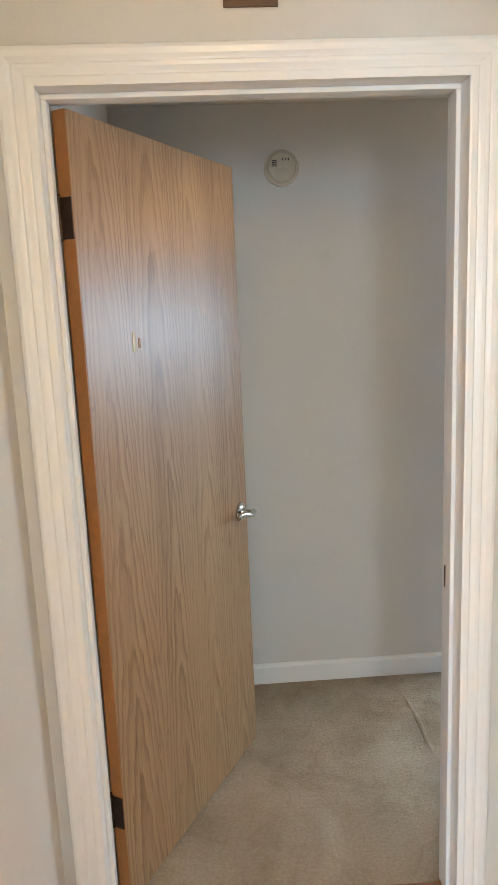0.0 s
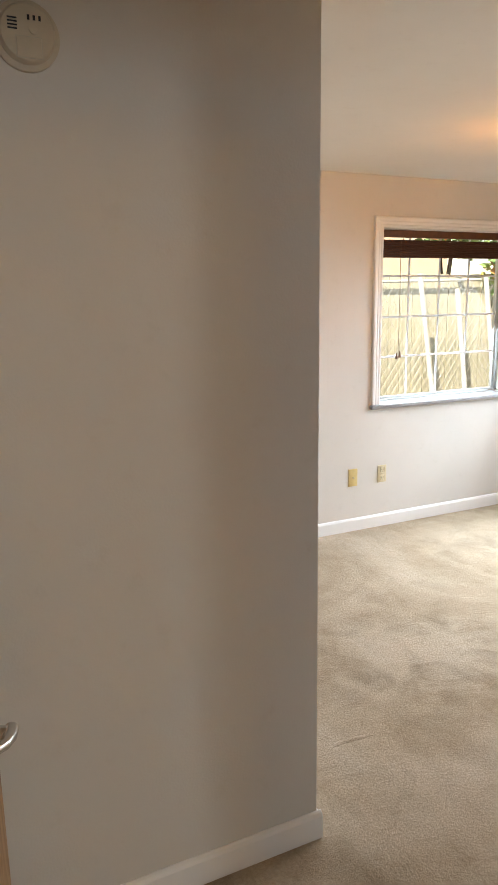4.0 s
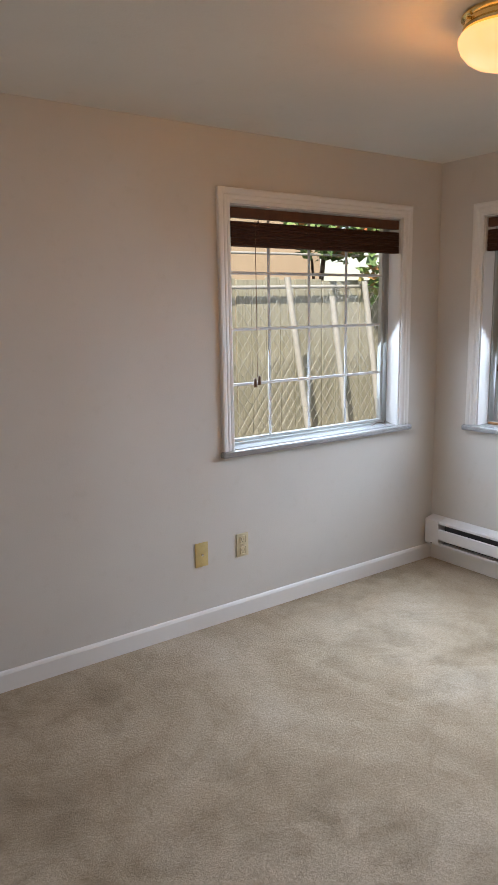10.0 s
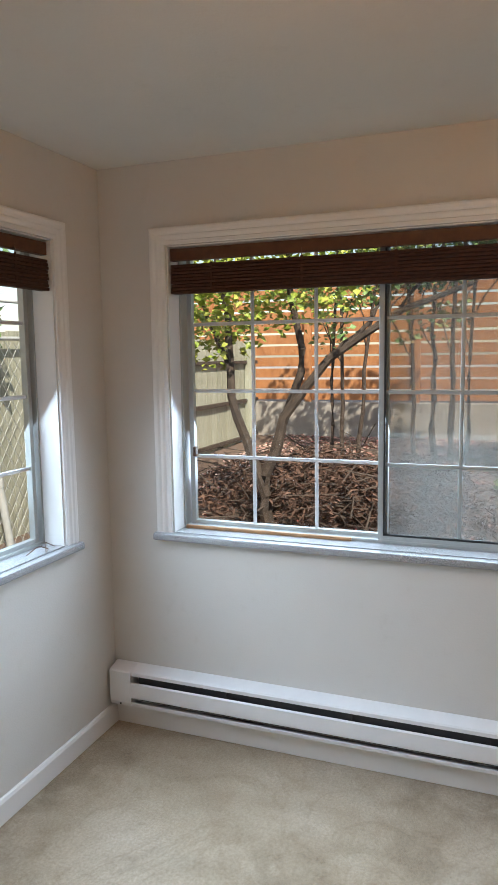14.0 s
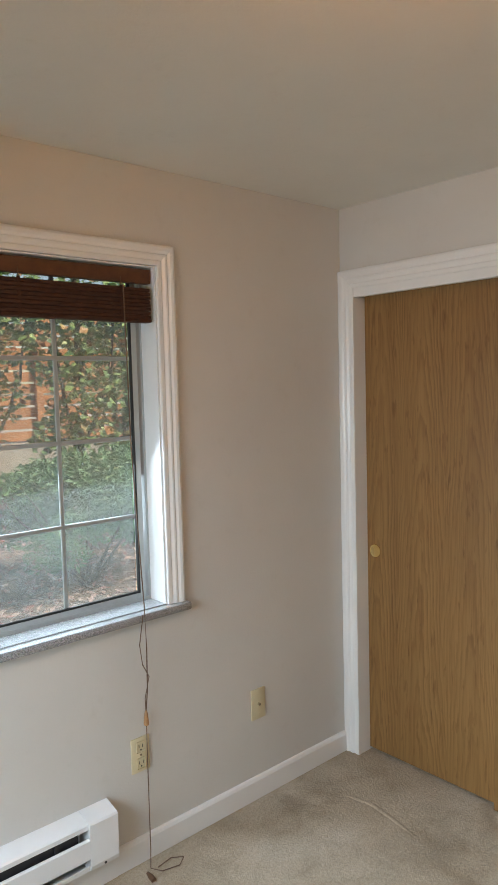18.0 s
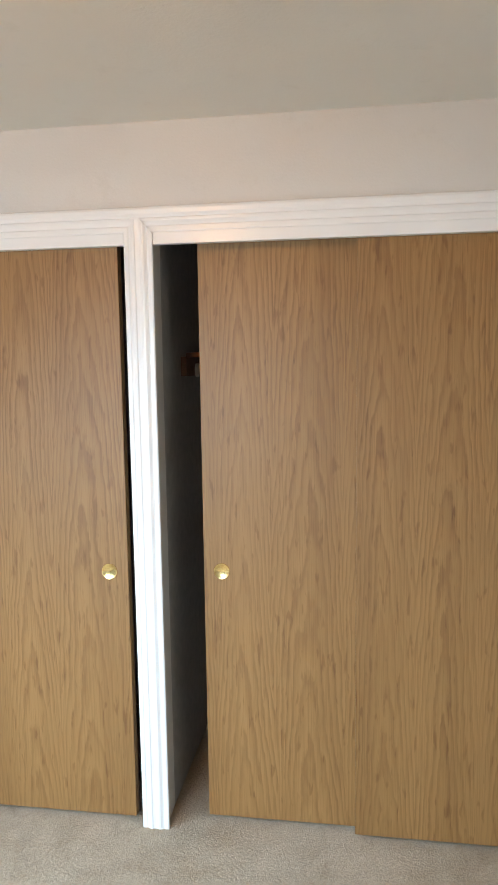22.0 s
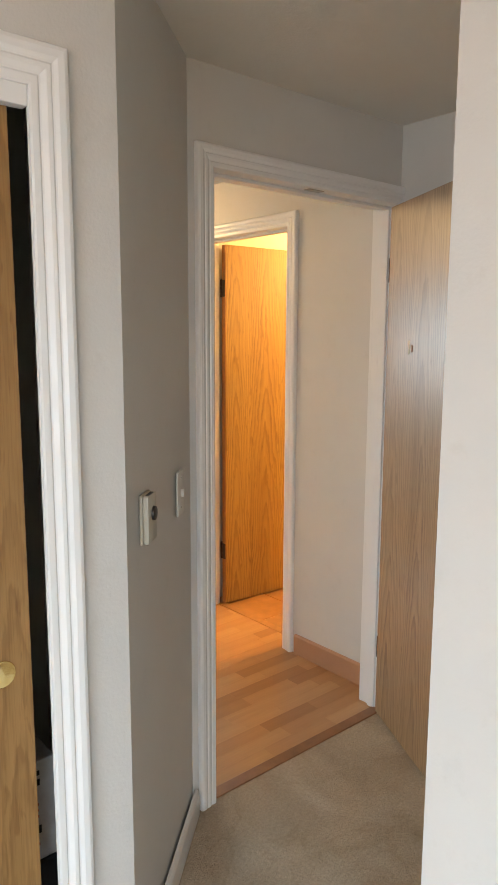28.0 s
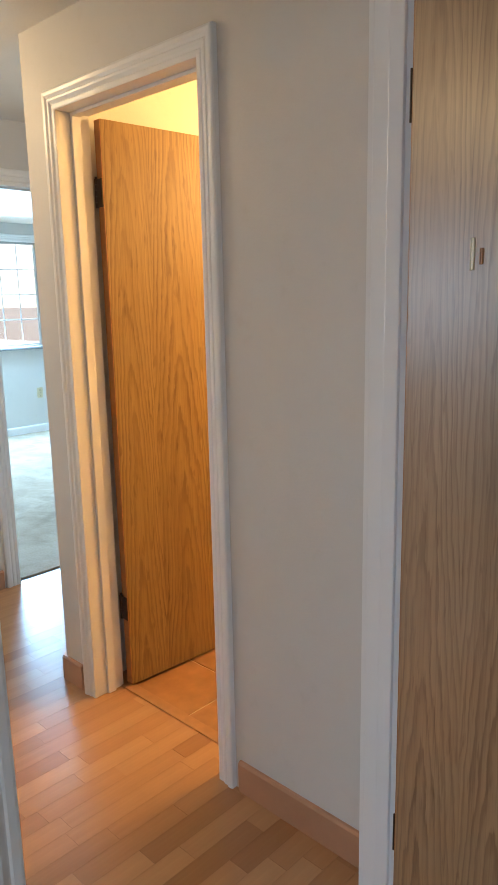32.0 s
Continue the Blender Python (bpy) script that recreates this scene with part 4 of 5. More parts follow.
# ---- closet ----
cf = empty("closet_frame", (0, 0, 0), "white painted closet surround with a centre post", "door frame", kind="structure")
casing("head_casing", [(CLX0, YC, 0), (CLX0, YC, CLZ + 0.036), (CLX1, YC, CLZ + 0.036), (CLX1, YC, 0)], (0, 1, 0), cf, 1.2)
part("fascia_board", bm_box(CLX0, YC - 0.018, CLZ, CLX1, YC + 0.008, CLZ + 0.037, bevel=0.002), TRIM, cf)
part("jamb", bm_box(CLX1, YC - WT - 0.001, 0, CLX1 + 0.016, YC + 0.001, CLZ, bevel=0.001), TRIM, cf)
bm = bmesh.new()
PP = [(0.0, 0.002), (0.0, 0.013), (0.004, 0.015), (0.013, 0.015), (0.017, 0.013), (0.021, 0.0145), (0.028, 0.0185), (0.034, 0.019), (0.038, 0.0165), (0.046, 0.0155), (0.054, 0.0165), (0.058, 0.019), (0.064, 0.0185), (0.071, 0.0145), (0.075, 0.013), (0.079, 0.015), (0.088, 0.015), (0.092, 0.013), (0.092, 0.002)]
lo = [bm.verts.new((DVX0 + a, YC + d, 0.0)) for a, d in PP]
hi = [bm.verts.new((DVX0 + a, YC + d + 0.003, CLZ + 0.034 + 0.05 * max(0.0, 1 - abs(a - 0.046) / 0.046))) for a, d in PP]
for i in range(len(PP)):
    j = (i + 1) % len(PP)
    bm.faces.new((lo[i], lo[j], hi[j], hi[i]))
bm.faces.new(lo), bm.faces.new(list(reversed(hi)))
part("post_casing", bm, TRIM, cf, "fluted white post casing")
part("nail_hole", cyl(bmesh.new(), (DVX0 + 0.062, YC + 0.0165, 1.548), (DVX0 + 0.062, YC + 0.0200, 1.548), 0.0024, seg=8), BLACK, cf)


def sliding_door(name, x0, x1, y, pull_x, mat, label):
    e = empty(name, (x0, y, 0.014), label, "closet door", "sliding closet doors")
    w, h = x1 - x0, CLZ + 0.02 - 0.014
    part("leaf", bm_box(0, -0.034, 0, w, 0.0, h, bevel=0.0015), mat, e)
    m = Matrix.Translation((pull_x - x0, 0.0, 0.874)) @ Euler((radians(-90), 0, 0)).to_matrix().to_4x4()
    p = part("finger_pull", lathe(bmesh.new(), [(0.0, 0.0006), (0.019, 0.0006), (0.021, 0.002), (0.0265, 0.0026), (0.0275, 0.0012), (0.0275, 0.0)], m, 32), BRASS, e, "round polished brass finger pull", True)
    return e


sliding_door("sliding_door", 3.755, 4.515, 0.404, 4.474, OAK_CLOSET, "golden oak veneer sliding closet door, rear track")
sliding_door("sliding_door", 3.140, 3.907, 0.445, 3.205, OAK_CLOSET, "golden oak veneer sliding closet door, front track")
sliding_door("sliding_door", 2.125, 2.890, 0.404, 2.830, OAK_CLOSET, "golden oak veneer sliding closet door pushed aside, rear track")
sliding_door("sliding_door", 1.636, 2.388, 0.445, 1.697, OAK_CLOSET, "golden oak veneer sliding closet door, front track")
part("closet_partition", bm_box(DVX0 + 0.014, -0.35, 0, DVX1 - 0.014, YC - WT, CLZ + 0.3), CLOSETW, cf, "grey partition inside the closet")
thing("closet_shelf", bm_box(XT + 0.1, -0.35, 1.60, DVX0 + 0.013, 0.02, 1.618, bevel=0.002), SHELFWOOD, "reddish wooden closet shelf above the rod", "shelf")
thing("shelf_cleat", bm_box(DVX0 - 0.007, -0.348, 1.53, DVX0 + 0.0135, 0.10, 1.60), SHELFWOOD, "reddish wooden cleat under the closet shelf", "cleat")
bm = cyl(bmesh.new(), (XT + 0.1, -0.06, 1.55), (DVX0 - 0.007, -0.06, 1.55), 0.016)
rod = thing("closet_rod", bm, SHELFWOOD, "wooden closet hanging rod", "rod", smooth=True)
part("rod_socket", lathe(bmesh.new(), [(0, 0), (0.026, 0), (0.026, 0.012), (0.019, 0.018), (0, 0.018)], Matrix.Translation((DVX0 - 0.007, -0.06, 1.55)) @ Euler((0, radians(-90), 0)).to_matrix().to_4x4(), 20), WHITEP, rod, "white plastic rod socket", True)

# ---- hall ----
FY_HALL = -2.60
hf = empty("hall_floor", (0, 0, 0), "reddish-brown laminate plank floor in the hall", "floor", kind="structure")
part("underlay", bm_box(-2.0, -4.2, -0.06, 1.12, YD - 0.032, -0.010), SOIL, hf)
PW = 0.0675
plank_meshes = {}
far_planks = bmesh.new()
rng = random.Random(5)
y = YD - 0.052
while y > FY_HALL:
    x = -1.9 - rng.random() * 0.5
    y0 = max(y - PW, FY_HALL)
    while x < 1.1:
        ln = (0.20, 0.27, 0.34, 0.42, 0.50)[rng.randrange(5)]
        a, b_ = max(x, -1.98 if y < HCY else XB - WT + 0.008 if BY0 < y - PW / 2 < BY1 else XB), min(x + ln, 1.1)
        if b_ - a > 0.004:
            if y > -1.95 and a > -0.7:
                key = (round(b_ - a, 3), round(y - y0, 4))
                if key not in plank_meshes:
                    plank_meshes[key] = mesh_of("plank", bm_box(0.0003, 0.0003, -0.010, key[0] - 0.0003, key[1] - 0.0003, 0.0), PLANK)
                ob = new("plank", plank_meshes[key])
                ob.parent = hf
                ob.location = (a, y0, 0)
            else:
                box(far_planks, a + 0.0003, y0 + 0.0003, -0.010, b_ - 0.0003, y - 0.0003, 0.0)
        x += ln
    y -= PW
tagged(part("far_planks", far_planks, PLANK, hf), kind="stuff")
thing("threshold_strip", bm_box(D1X0 + 0.001, YD - 0.052, -0.008, D1X1 - 0.001, YD - 0.004, 0.004, bevel=0.003), THRESH, "reddish wooden threshold between carpet and planks", "threshold", kind="structure")

# ---- bath ----
bf = empty("bath_floor", (0, 0, 0), "brown ceramic tile floor with pale grout", "floor", kind="structure")
part("grout", bm_box(-2.25, HCY + WT, -0.06, XB - WT + 0.004, YD - WT - 0.1, -0.004), GROUT, bf)
for i in range(7):
    for j in range(5):
        ta, tb = XB - WT + 0.004 - 0.306 * (i + 1), XB - WT + 0.004 - 0.306 * i
        tc, td = HCY + WT + 0.306 * (j - 1) + 0.12, HCY + WT + 0.306 * j + 0.12
        tc, td, ta = max(tc, HCY + WT), min(td, YD - WT - 0.1), max(ta, -2.25)
        if td - tc > 0.02 and tb - ta > 0.02:
            part("tile", bm_box(ta + 0.003, tc + 0.003, -0.006, tb - 0.003, td - 0.003, 0.0, bevel=0.002), TILE, bf)
thing("bath_threshold", bm_box(XB - WT - 0.03, BY0 + 0.001, -0.002, XB - WT + 0.012, BY1 - 0.001, 0.006, bevel=0.002), SILLWOOD, "wooden threshold strip at the bath door", "threshold", kind="structure")

# ---- far room beyond the hall ----
FY = -2.58
wall("wall_far_room_north", "y", FY - 0.11, FY, -5.4, 1.10, -0.02, ZC, [(-1.24, -0.47, -0.02, DZ), (0.08, 0.88, -0.02, DZ)])
wall("wall_far_room_west", "x", -5.5, -5.4, -6.57, FY - 0.11, -0.02, ZC)
wall("wall_far_room_south", "y", -6.68, -6.57, -5.5, 1.2, -0.02, ZC, [(-3.10, -1.33, 0.98, 2.13), (-0.25, 0.85, 0.87, 2.02)])
wall("wall_far_room_east", "x", 1.10, 1.20, -6.57, -4.2, -0.02, ZC)
thing("far_room_carpet", bm_box(-5.4, -6.57, -0.05, 1.1, FY - 0.06, 0.0), CARPET, "beige carpet in the room beyond the hall", "carpet", kind="structure")
ff = jambs("far_door_frame", "y", -1.22, -0.49, FY - 0.111, FY + 0.001, DZ - 0.02, (FY - 0.075, FY - 0.042), "white painted door frame to the far room")
casing("casing_hall", [(-1.22, FY, 0), (-1.22, FY, DZ - 0.02), (-0.49, FY, DZ - 0.02), (-0.49, FY, 0)], (0, 1, 0), ff, 1.2)
strip("baseboard", [((-5.4, -6.57, 0), (1.1, -6.57, 0), (0, 1, 0))], BASE, TRIM, "white painted wooden baseboard along the carpet", "baseboard")
strip("hall_baseboard", [((-0.40, FY, 0), (1.1, FY, 0), (0, 1, 0))], HB, HALLBASE, "reddish-brown wooden baseboard along the hall floor", "baseboard")
w3, b3 = window("window_3", "x", -3.10, -1.33, 0.98, 2.13, -6.57, -1, [(-3.08, -2.21, 0.100, 4, 4, False), (-2.22, -1.35, 0.118, 4, 4, False)], "bright aluminium window in the far room")
casing("casing", [(-3.10, -6.57, 0.98), (-3.10, -6.57, 2.13), (-1.33, -6.57, 2.13), (-1.33, -6.57, 0.98)], (0, 1, 0), w3, 1.05)
part("window_sill", bm_box(-3.18, -6.57, 0.95, -1.25, -6.53, 0.98, bevel=0.006), GRANITE, w3, "speckled grey granite sill", True)
plate("power_outlet", pose(-2.946, -6.5695, 0.45, 0, 0, 0), "duplex", IVORY, "ivory double power outlet in the far room")
copy_thing(cl, pose(-1.33, -3.66, ZC))

w4, b4 = window("window_4", "x", -0.25, 0.85, 0.87, 2.02, -6.57, -1, [(-0.23, 0.83, 0.100, 4, 4, False)], "bright aluminium window at the end of the hall")
thing("wall_vent", bm_box(0.354, YD - WT - 0.006, 2.168, 0.464, YD - WT, 2.215, bevel=0.002), BROWNP, "small dark vent cover above the door", "vent")

# ---- carton seen through the closet gap ----
ct = empty("carton_stack", (0, 0, 0), "printed paper cartons stacked inside the dark closet", "carton")
part("carton", bm_box(1.53, 0.02, 0.33, 1.80, 0.30, 0.58, bevel=0.004), PAPER, ct, "pale printed carton")
part("carton", bm_box(1.53, 0.0, 0.0, 1.82, 0.30, 0.20, bevel=0.004), PAPER, ct, "pale carton")
part("dark_tray", bm_box(1.53, 0.01, 0.2005, 1.81, 0.31, 0.3295, bevel=0.004), BLACK, ct, "black tray between the cartons")
for z, h, x in ((0.545, 0.012, 1.57), (0.52, 0.016, 1.57), (0.47, 0.006, 1.575), (0.455, 0.006, 1.575), (0.44, 0.006, 1.575), (0.40, 0.02, 1.57), (0.37, 0.006, 1.575)):
    part("print_bar", bm_box(x, 0.3001, z, x + 0.13, 0.3008, z + h), BLACK if h > 0.01 else REDPAPER, ct)

# ---- creases where the carpet has loosened ----
for pts, rad in ((((1.007, 0.989), (1.015, 0.90), (1.02, 0.80), (1.012, 0.66), (1.014, 0.527)), 0.007), (((4.41, 0.76), (4.33, 0.735), (4.25, 0.72), (4.13, 0.74), (4.01, 0.766)), 0.007), (((1.52, 1.46), (1.58, 1.475), (1.65, 1.47), (1.72, 1.46)), 0.008)):
    n = len(pts)
    bm = tube(bmesh.new(), [(x, y, -rad * 2.3) for x, y in pts], [rad * (2.32 + 0.50 * math.sin(math.pi * i / (n - 1))) for i in range(n)], 24)
    thing("carpet_crease", bm, CARPET, "low ridge where the carpet has loosened", "crease", kind="structure", smooth=True)

# ---- outdoors ----
def ground_height(x, y):
    if x < XE + 0.10 and y < YN + 0.10:
        return -0.28
    rise = 0.22 + 0.045 * max(0.0, min(x - XE, 6.4))
    return rise + 0.035 * noise.noise((x * 0.9, y * 0.9, 3.0)) + 0.015 * noise.noise((x * 3.1, y * 3.1, 7.0))


def spread(marks, lo, hi):
    return sorted({lo, hi, -60.0, 60.0, -20.0, 20.0, *marks})


gx = spread([XE + 0.08, XE + 0.12] + [XE + 0.3 * k for k in range(1, 26)] + [-8.0, -4.0, 0.0, 1.0, 2.0, 3.0, 4.0], -400.0, 400.0)
gy = spread([YN + 0.08, YN + 0.12] + [YN + 0.3 * k for k in range(1, 9)] + [-4.0 + 0.3 * k for k in range(0, 24)] + [-9.0, 9.0, 12.0], -400.0, 400.0)
verts = [(x, y, ground_height(x, y)) for x in gx for y in gy]
faces = [(i * len(gy) + j, (i + 1) * len(gy) + j, (i + 1) * len(gy) + j + 1, i * len(gy) + j + 1) for i in range(len(gx) - 1) for j in range(len(gy) - 1)]
me = bpy.data.meshes.new("ground")
me.from_pydata(verts, [], faces)
me.materials.append(SOIL)
for p in me.polygons:
    p.use_smooth = True
tagged(new("ground", me), "brown garden soil strewn with leaf litter", "ground", kind="structure")

# concrete wall and cedar fence to the east
XC = 11.2
thing("retaining_wall", bm_box(XC - 0.12, -9, 0.0, XC + 0.14, 9.0, 0.965, bevel=0.012), CONCRETE, "grey concrete retaining wall under the slatted fence", "wall", kind="structure")
ced = empty("cedar_fence", (0, 0, 0), "sunlit cedar fence of level slats with gaps", "fence")
slat_meshes = [mesh_of("slat", bm_box(-0.009, 0.0, -0.061, 0.009, 1.40, 0.061, bevel=0.002), CEDAR) for _ in range(3)]
post_me = mesh_of("fence_post", bm_box(-0.09, -0.045, 0.0, -0.012, 0.045, 1.95, bevel=0.004), CEDAR)
rng = random.Random(3)
for k in range(-5, 4):
    y0 = 3.03 + 1.42 * k
    ob = new("fence_post", post_me)
    ob.parent, ob.location = ced, (XC, y0, 0.90)
    for j in range(12):
        ob = new("slat", slat_meshes[j % 3])
        ob.parent, ob.location = ced, (XC + rng.uniform(-0.002, 0.002), y0 + 0.01, 1.045 + 0.150 * j)

thing("neighbour_yard", bm_box(XC + 0.145, -30, 0.5, XC + 40, 30, 0.95), CONCRETE, "pale sunlit ground behind the slatted fence", "ground", kind="structure")

# old board fence along the north side
nf = empty("board_fence", (0, 0, 0), "weathered grey-brown upright board fence with dark rails", "fence")
YF2 = 5.2
board_meshes = [mesh_of("fence_board", bm_box(0.001, -0.009, 0.0, w, 0.009, h, bevel=0.003), GREYWOOD) for w, h in ((0.140, 1.60), (0.139, 1.575), (0.138, 1.615), (0.141, 1.59))]
x = -1.0
while x < XC - 0.2:
    ob = new("fence_board", board_meshes[rng.randrange(4)])
    ob.parent, ob.location = nf, (x, YF2 + rng.uniform(-0.004, 0.004), 0.17 + rng.uniform(-0.01, 0.01))
    ob.rotation_euler = (0, radians(rng.uniform(-0.3, 0.3)), 0)
    x += 0.146
for z in (0.52, 1.00, 1.50):
    part("fence_rail", bm_box(6.6, YF2 - 0.050, z - 0.022, XC - 0.1, YF2 - 0.011, z + 0.022, bevel=0.003), BARK, nf)
for x in (6.62, 8.3, 10.7):
    part("fence_post", bm_box(x, YF2 - 0.11, 0.1, x + 0.09, YF2 - 0.012, 1.78, bevel=0.004), GREYWOOD, nf)

# chain-link fence before it
cl2 = empty("chain_link_fence", (0, 0, 0), "galvanised chain-link fence with leaning steel poles", "fence")
YL = 4.9
x0, x1, z0, z1 = 2.4, 6.4, 0.26, 1.68
verts, faces = [], []


def wire(p, q, r=0.0024):
    p, q = Vector(p), Vector(q)
    n = len(verts)
    for c in (p, q):
        for a in range(3):
            t = 2 * math.pi * a / 3
            verts.append((c.x + r * math.cos(t) * 0.7, c.y + r * math.sin(t), c.z + r * math.cos(t) * 0.7))
    for a in range(3):
        faces.append((n + a, n + (a + 1) % 3, n + 3 + (a + 1) % 3, n + 3 + a))


step = 0.080
k = x0 - (z1 - z0)
while k < x1:
    for sgn in (1, -1):
        xa, xb = (k, k + (z1 - z0) * 0.72)
        za, zb = (z0, z1) if sgn > 0 else (z1, z0)
        ta, tb = max(0.0, (x0 - xa) / (xb - xa)), min(1.0, (x1 - xa) / (xb - xa))
        if tb > ta:
            wire((xa + (xb - xa) * ta, YL + 0.004 * sgn, za + (zb - za) * ta), (xa + (xb - xa) * tb, YL + 0.004 * sgn, za + (zb - za) * tb))
    k += step
me = bpy.data.meshes.new("wire_mesh")
me.from_pydata(verts, [], faces)
me.materials.append(GALV)
ob = new("wire_mesh", me)
ob.parent = cl2
tagged(ob, kind="stuff")
part("top_rail", cyl(bmesh.new(), (x0, YF2 - 0.06, 1.67), (x1, YF2 - 0.06, 1.72), 0.014), GALV, cl2, "", True)
part("upper_rail", cyl(bmesh.new(), (x0, YF2 - 0.05, 1.93), (x1 + 0.4, YF2 - 0.05, 1.98), 0.010), GALV, cl2, "", True)
for xa, xb, za in ((4.63, 4.84, 1.76), (5.43, 5.62, 1.74), (5.08, 5.24, 1.62), (3.72, 3.74, 1.70), (6.30, 6.33, 1.72)):
    pole = part("pole", cyl(bmesh.new(), (xa, YL - 0.05, za), (xb, YL - 0.12, 0.22), 0.024), GALV, cl2, "leaning pale steel pole", True)
    part("pole_collar", cyl(bmesh.new(), (xa + (xb - xa) * 0.6, YL - 0.092, za - (za - 0.22) * 0.6), (xa + (xb - xa) * 0.63, YL - 0.0941, za - (za - 0.22) * 0.63), 0.029), GALV, pole, "", True)

# neighbour's house over the north fence
nb = empty("neighbour_house", (0, 0, 0), "plain tan stucco house beyond the board fence", "house")
TAN = simple("tan_stucco", (0.58, 0.47, 0.33), 0.9, 0.0, 0.1, 3, 0.2)
part("wall", bm_box(-6, 9.0, 0, 8.6, 15, 5.2, bevel=0.02), TAN, nb)
part("roof", bm_box(-6.5, 8.5, 5.2, 9.1, 15.5, 5.45, bevel=0.03), BARK, nb)


# ---- plants ----
def leaves(name, spots, size, mat, parent=None, flat=0.55, seed=1, label="", aspect=0.42, droop=0.0):
    """Folded leaves at (centre, radii, count) clumps, uneven inside, as one mesh."""
    rng = random.Random(seed)
    verts, faces = [], []
    for c, rad, count in spots:
        for _ in range(count):
            while True:
                u = Vector((rng.uniform(-1, 1), rng.uniform(-1, 1), rng.uniform(-1, 1)))
                if u.length <= 1 and u.length > 0.25 * rng.random():
                    break
            p = Vector(c) + Vector((u.x * rad[0], u.y * rad[1], u.z * rad[2]))
            s = size * rng.uniform(0.6, 1.3)
            q = Euler((rng.uniform(-1, 1) * flat * 1.6 - droop, rng.uniform(-1, 1) * flat * 1.6, rng.uniform(0, 6.3))).to_matrix()
            w = s * aspect
            n = len(verts)
            for v in ((0, 0, 0), (w, s * 0.45, 0.12 * s), (0, s * 0.5, 0), (-w, s * 0.45, 0.12 * s), (0, s, -0.08 * s)):
                verts.append(tuple(p + q @ Vector(v)))
            faces += [(n, n + 1, n + 2), (n, n + 2, n + 3), (n + 1, n + 4, n + 2), (n + 2, n + 4, n + 3)]
    me = bpy.data.meshes.new(name)
    me.from_pydata(verts, [], faces)
    me.materials.append(mat)
    ob = new(name, me)
    if parent:
        ob.parent = parent
    return tagged(ob, label)


def limb(pts, r0, r1, wob=0.02, seed=0, n=10):
    rng = random.Random(seed)
    pts = [Vector(p) for p in pts]
    out = []
    for i in range(n + 1):
        f = i / n * (len(pts) - 1)
        k = min(int(f), len(pts) - 2)
        a, b_, t = pts[k], pts[k + 1], f - k
        t2 = t * t * (3 - 2 * t) * 0.4 + t * 0.6
        out.append(a.lerp(b_, t2) + Vector((rng.uniform(-wob, wob), rng.uniform(-wob, wob), 0)))
    return out, [r0 + (r1 - r0) * i / n for i in range(n + 1)]


def tree(name, limbs, clumps, size, mat, label, seed, flat=0.6, aspect=0.42):
    base = limbs[0][0][0]
    e = empty(name, (0, 0, 0), label, "tree")
    for i, (pts, r0, r1) in enumerate(limbs):
        p, r = limb(pts, r0, r1, 0.012 + r0 * 0.25, seed * 31 + i)
        part("trunk" if i == 0 else "branch", tube(bmesh.new(), p, r, 7), BARK, e, "", True)
    leaves("crown", clumps, size, mat, e, flat, seed, aspect=aspect)
    return e


G = ground_height
tree("maple_tree", [
    ([(6.63, 3.40, G(6.63, 3.4) - 0.05), (6.62, 3.42, 0.75), (6.66, 3.30, 1.15), (6.75, 3.02, 1.55), (6.85, 2.55, 1.86), (6.9, 2.1, 2.02)], 0.048, 0.016),
    ([(6.60, 3.44, 0.6), (6.55, 3.62, 1.2), (6.62, 3.70, 1.8), (6.6, 3.85, 2.6)], 0.040, 0.016),
    ([(6.66, 3.38, 0.9), (6.80, 3.22, 1.5), (6.74, 3.30, 2.2), (6.8, 3.2, 2.9)], 0.034, 0.015),
    ([(6.75, 3.02, 1.55), (6.95, 2.75, 1.80), (7.2, 2.6, 2.3)], 0.020, 0.008),
    ([(6.62, 3.70, 1.5), (6.9, 4.0, 1.9), (7.1, 4.3, 2.5)], 0.022, 0.008),
    ([(6.85, 2.55, 1.86), (6.6, 2.3, 2.15), (6.5, 2.1, 2.5)], 0.012, 0.005),
], [((6.7, 3.5, 2.12), (0.75, 0.85, 0.42), 1700), ((7.2, 4.2, 2.1), (0.8, 0.8, 0.5), 700), ((6.6, 3.9, 1.75), (0.5, 0.45, 0.30), 420), ((6.9, 2.6, 2.35), (0.5, 0.5, 0.3), 260), ((6.7, 3.2, 2.8), (1.2, 1.3, 0.5), 900)],
    0.055, LIME, "slender multi-stemmed tree with yellow-green leaves", 4)
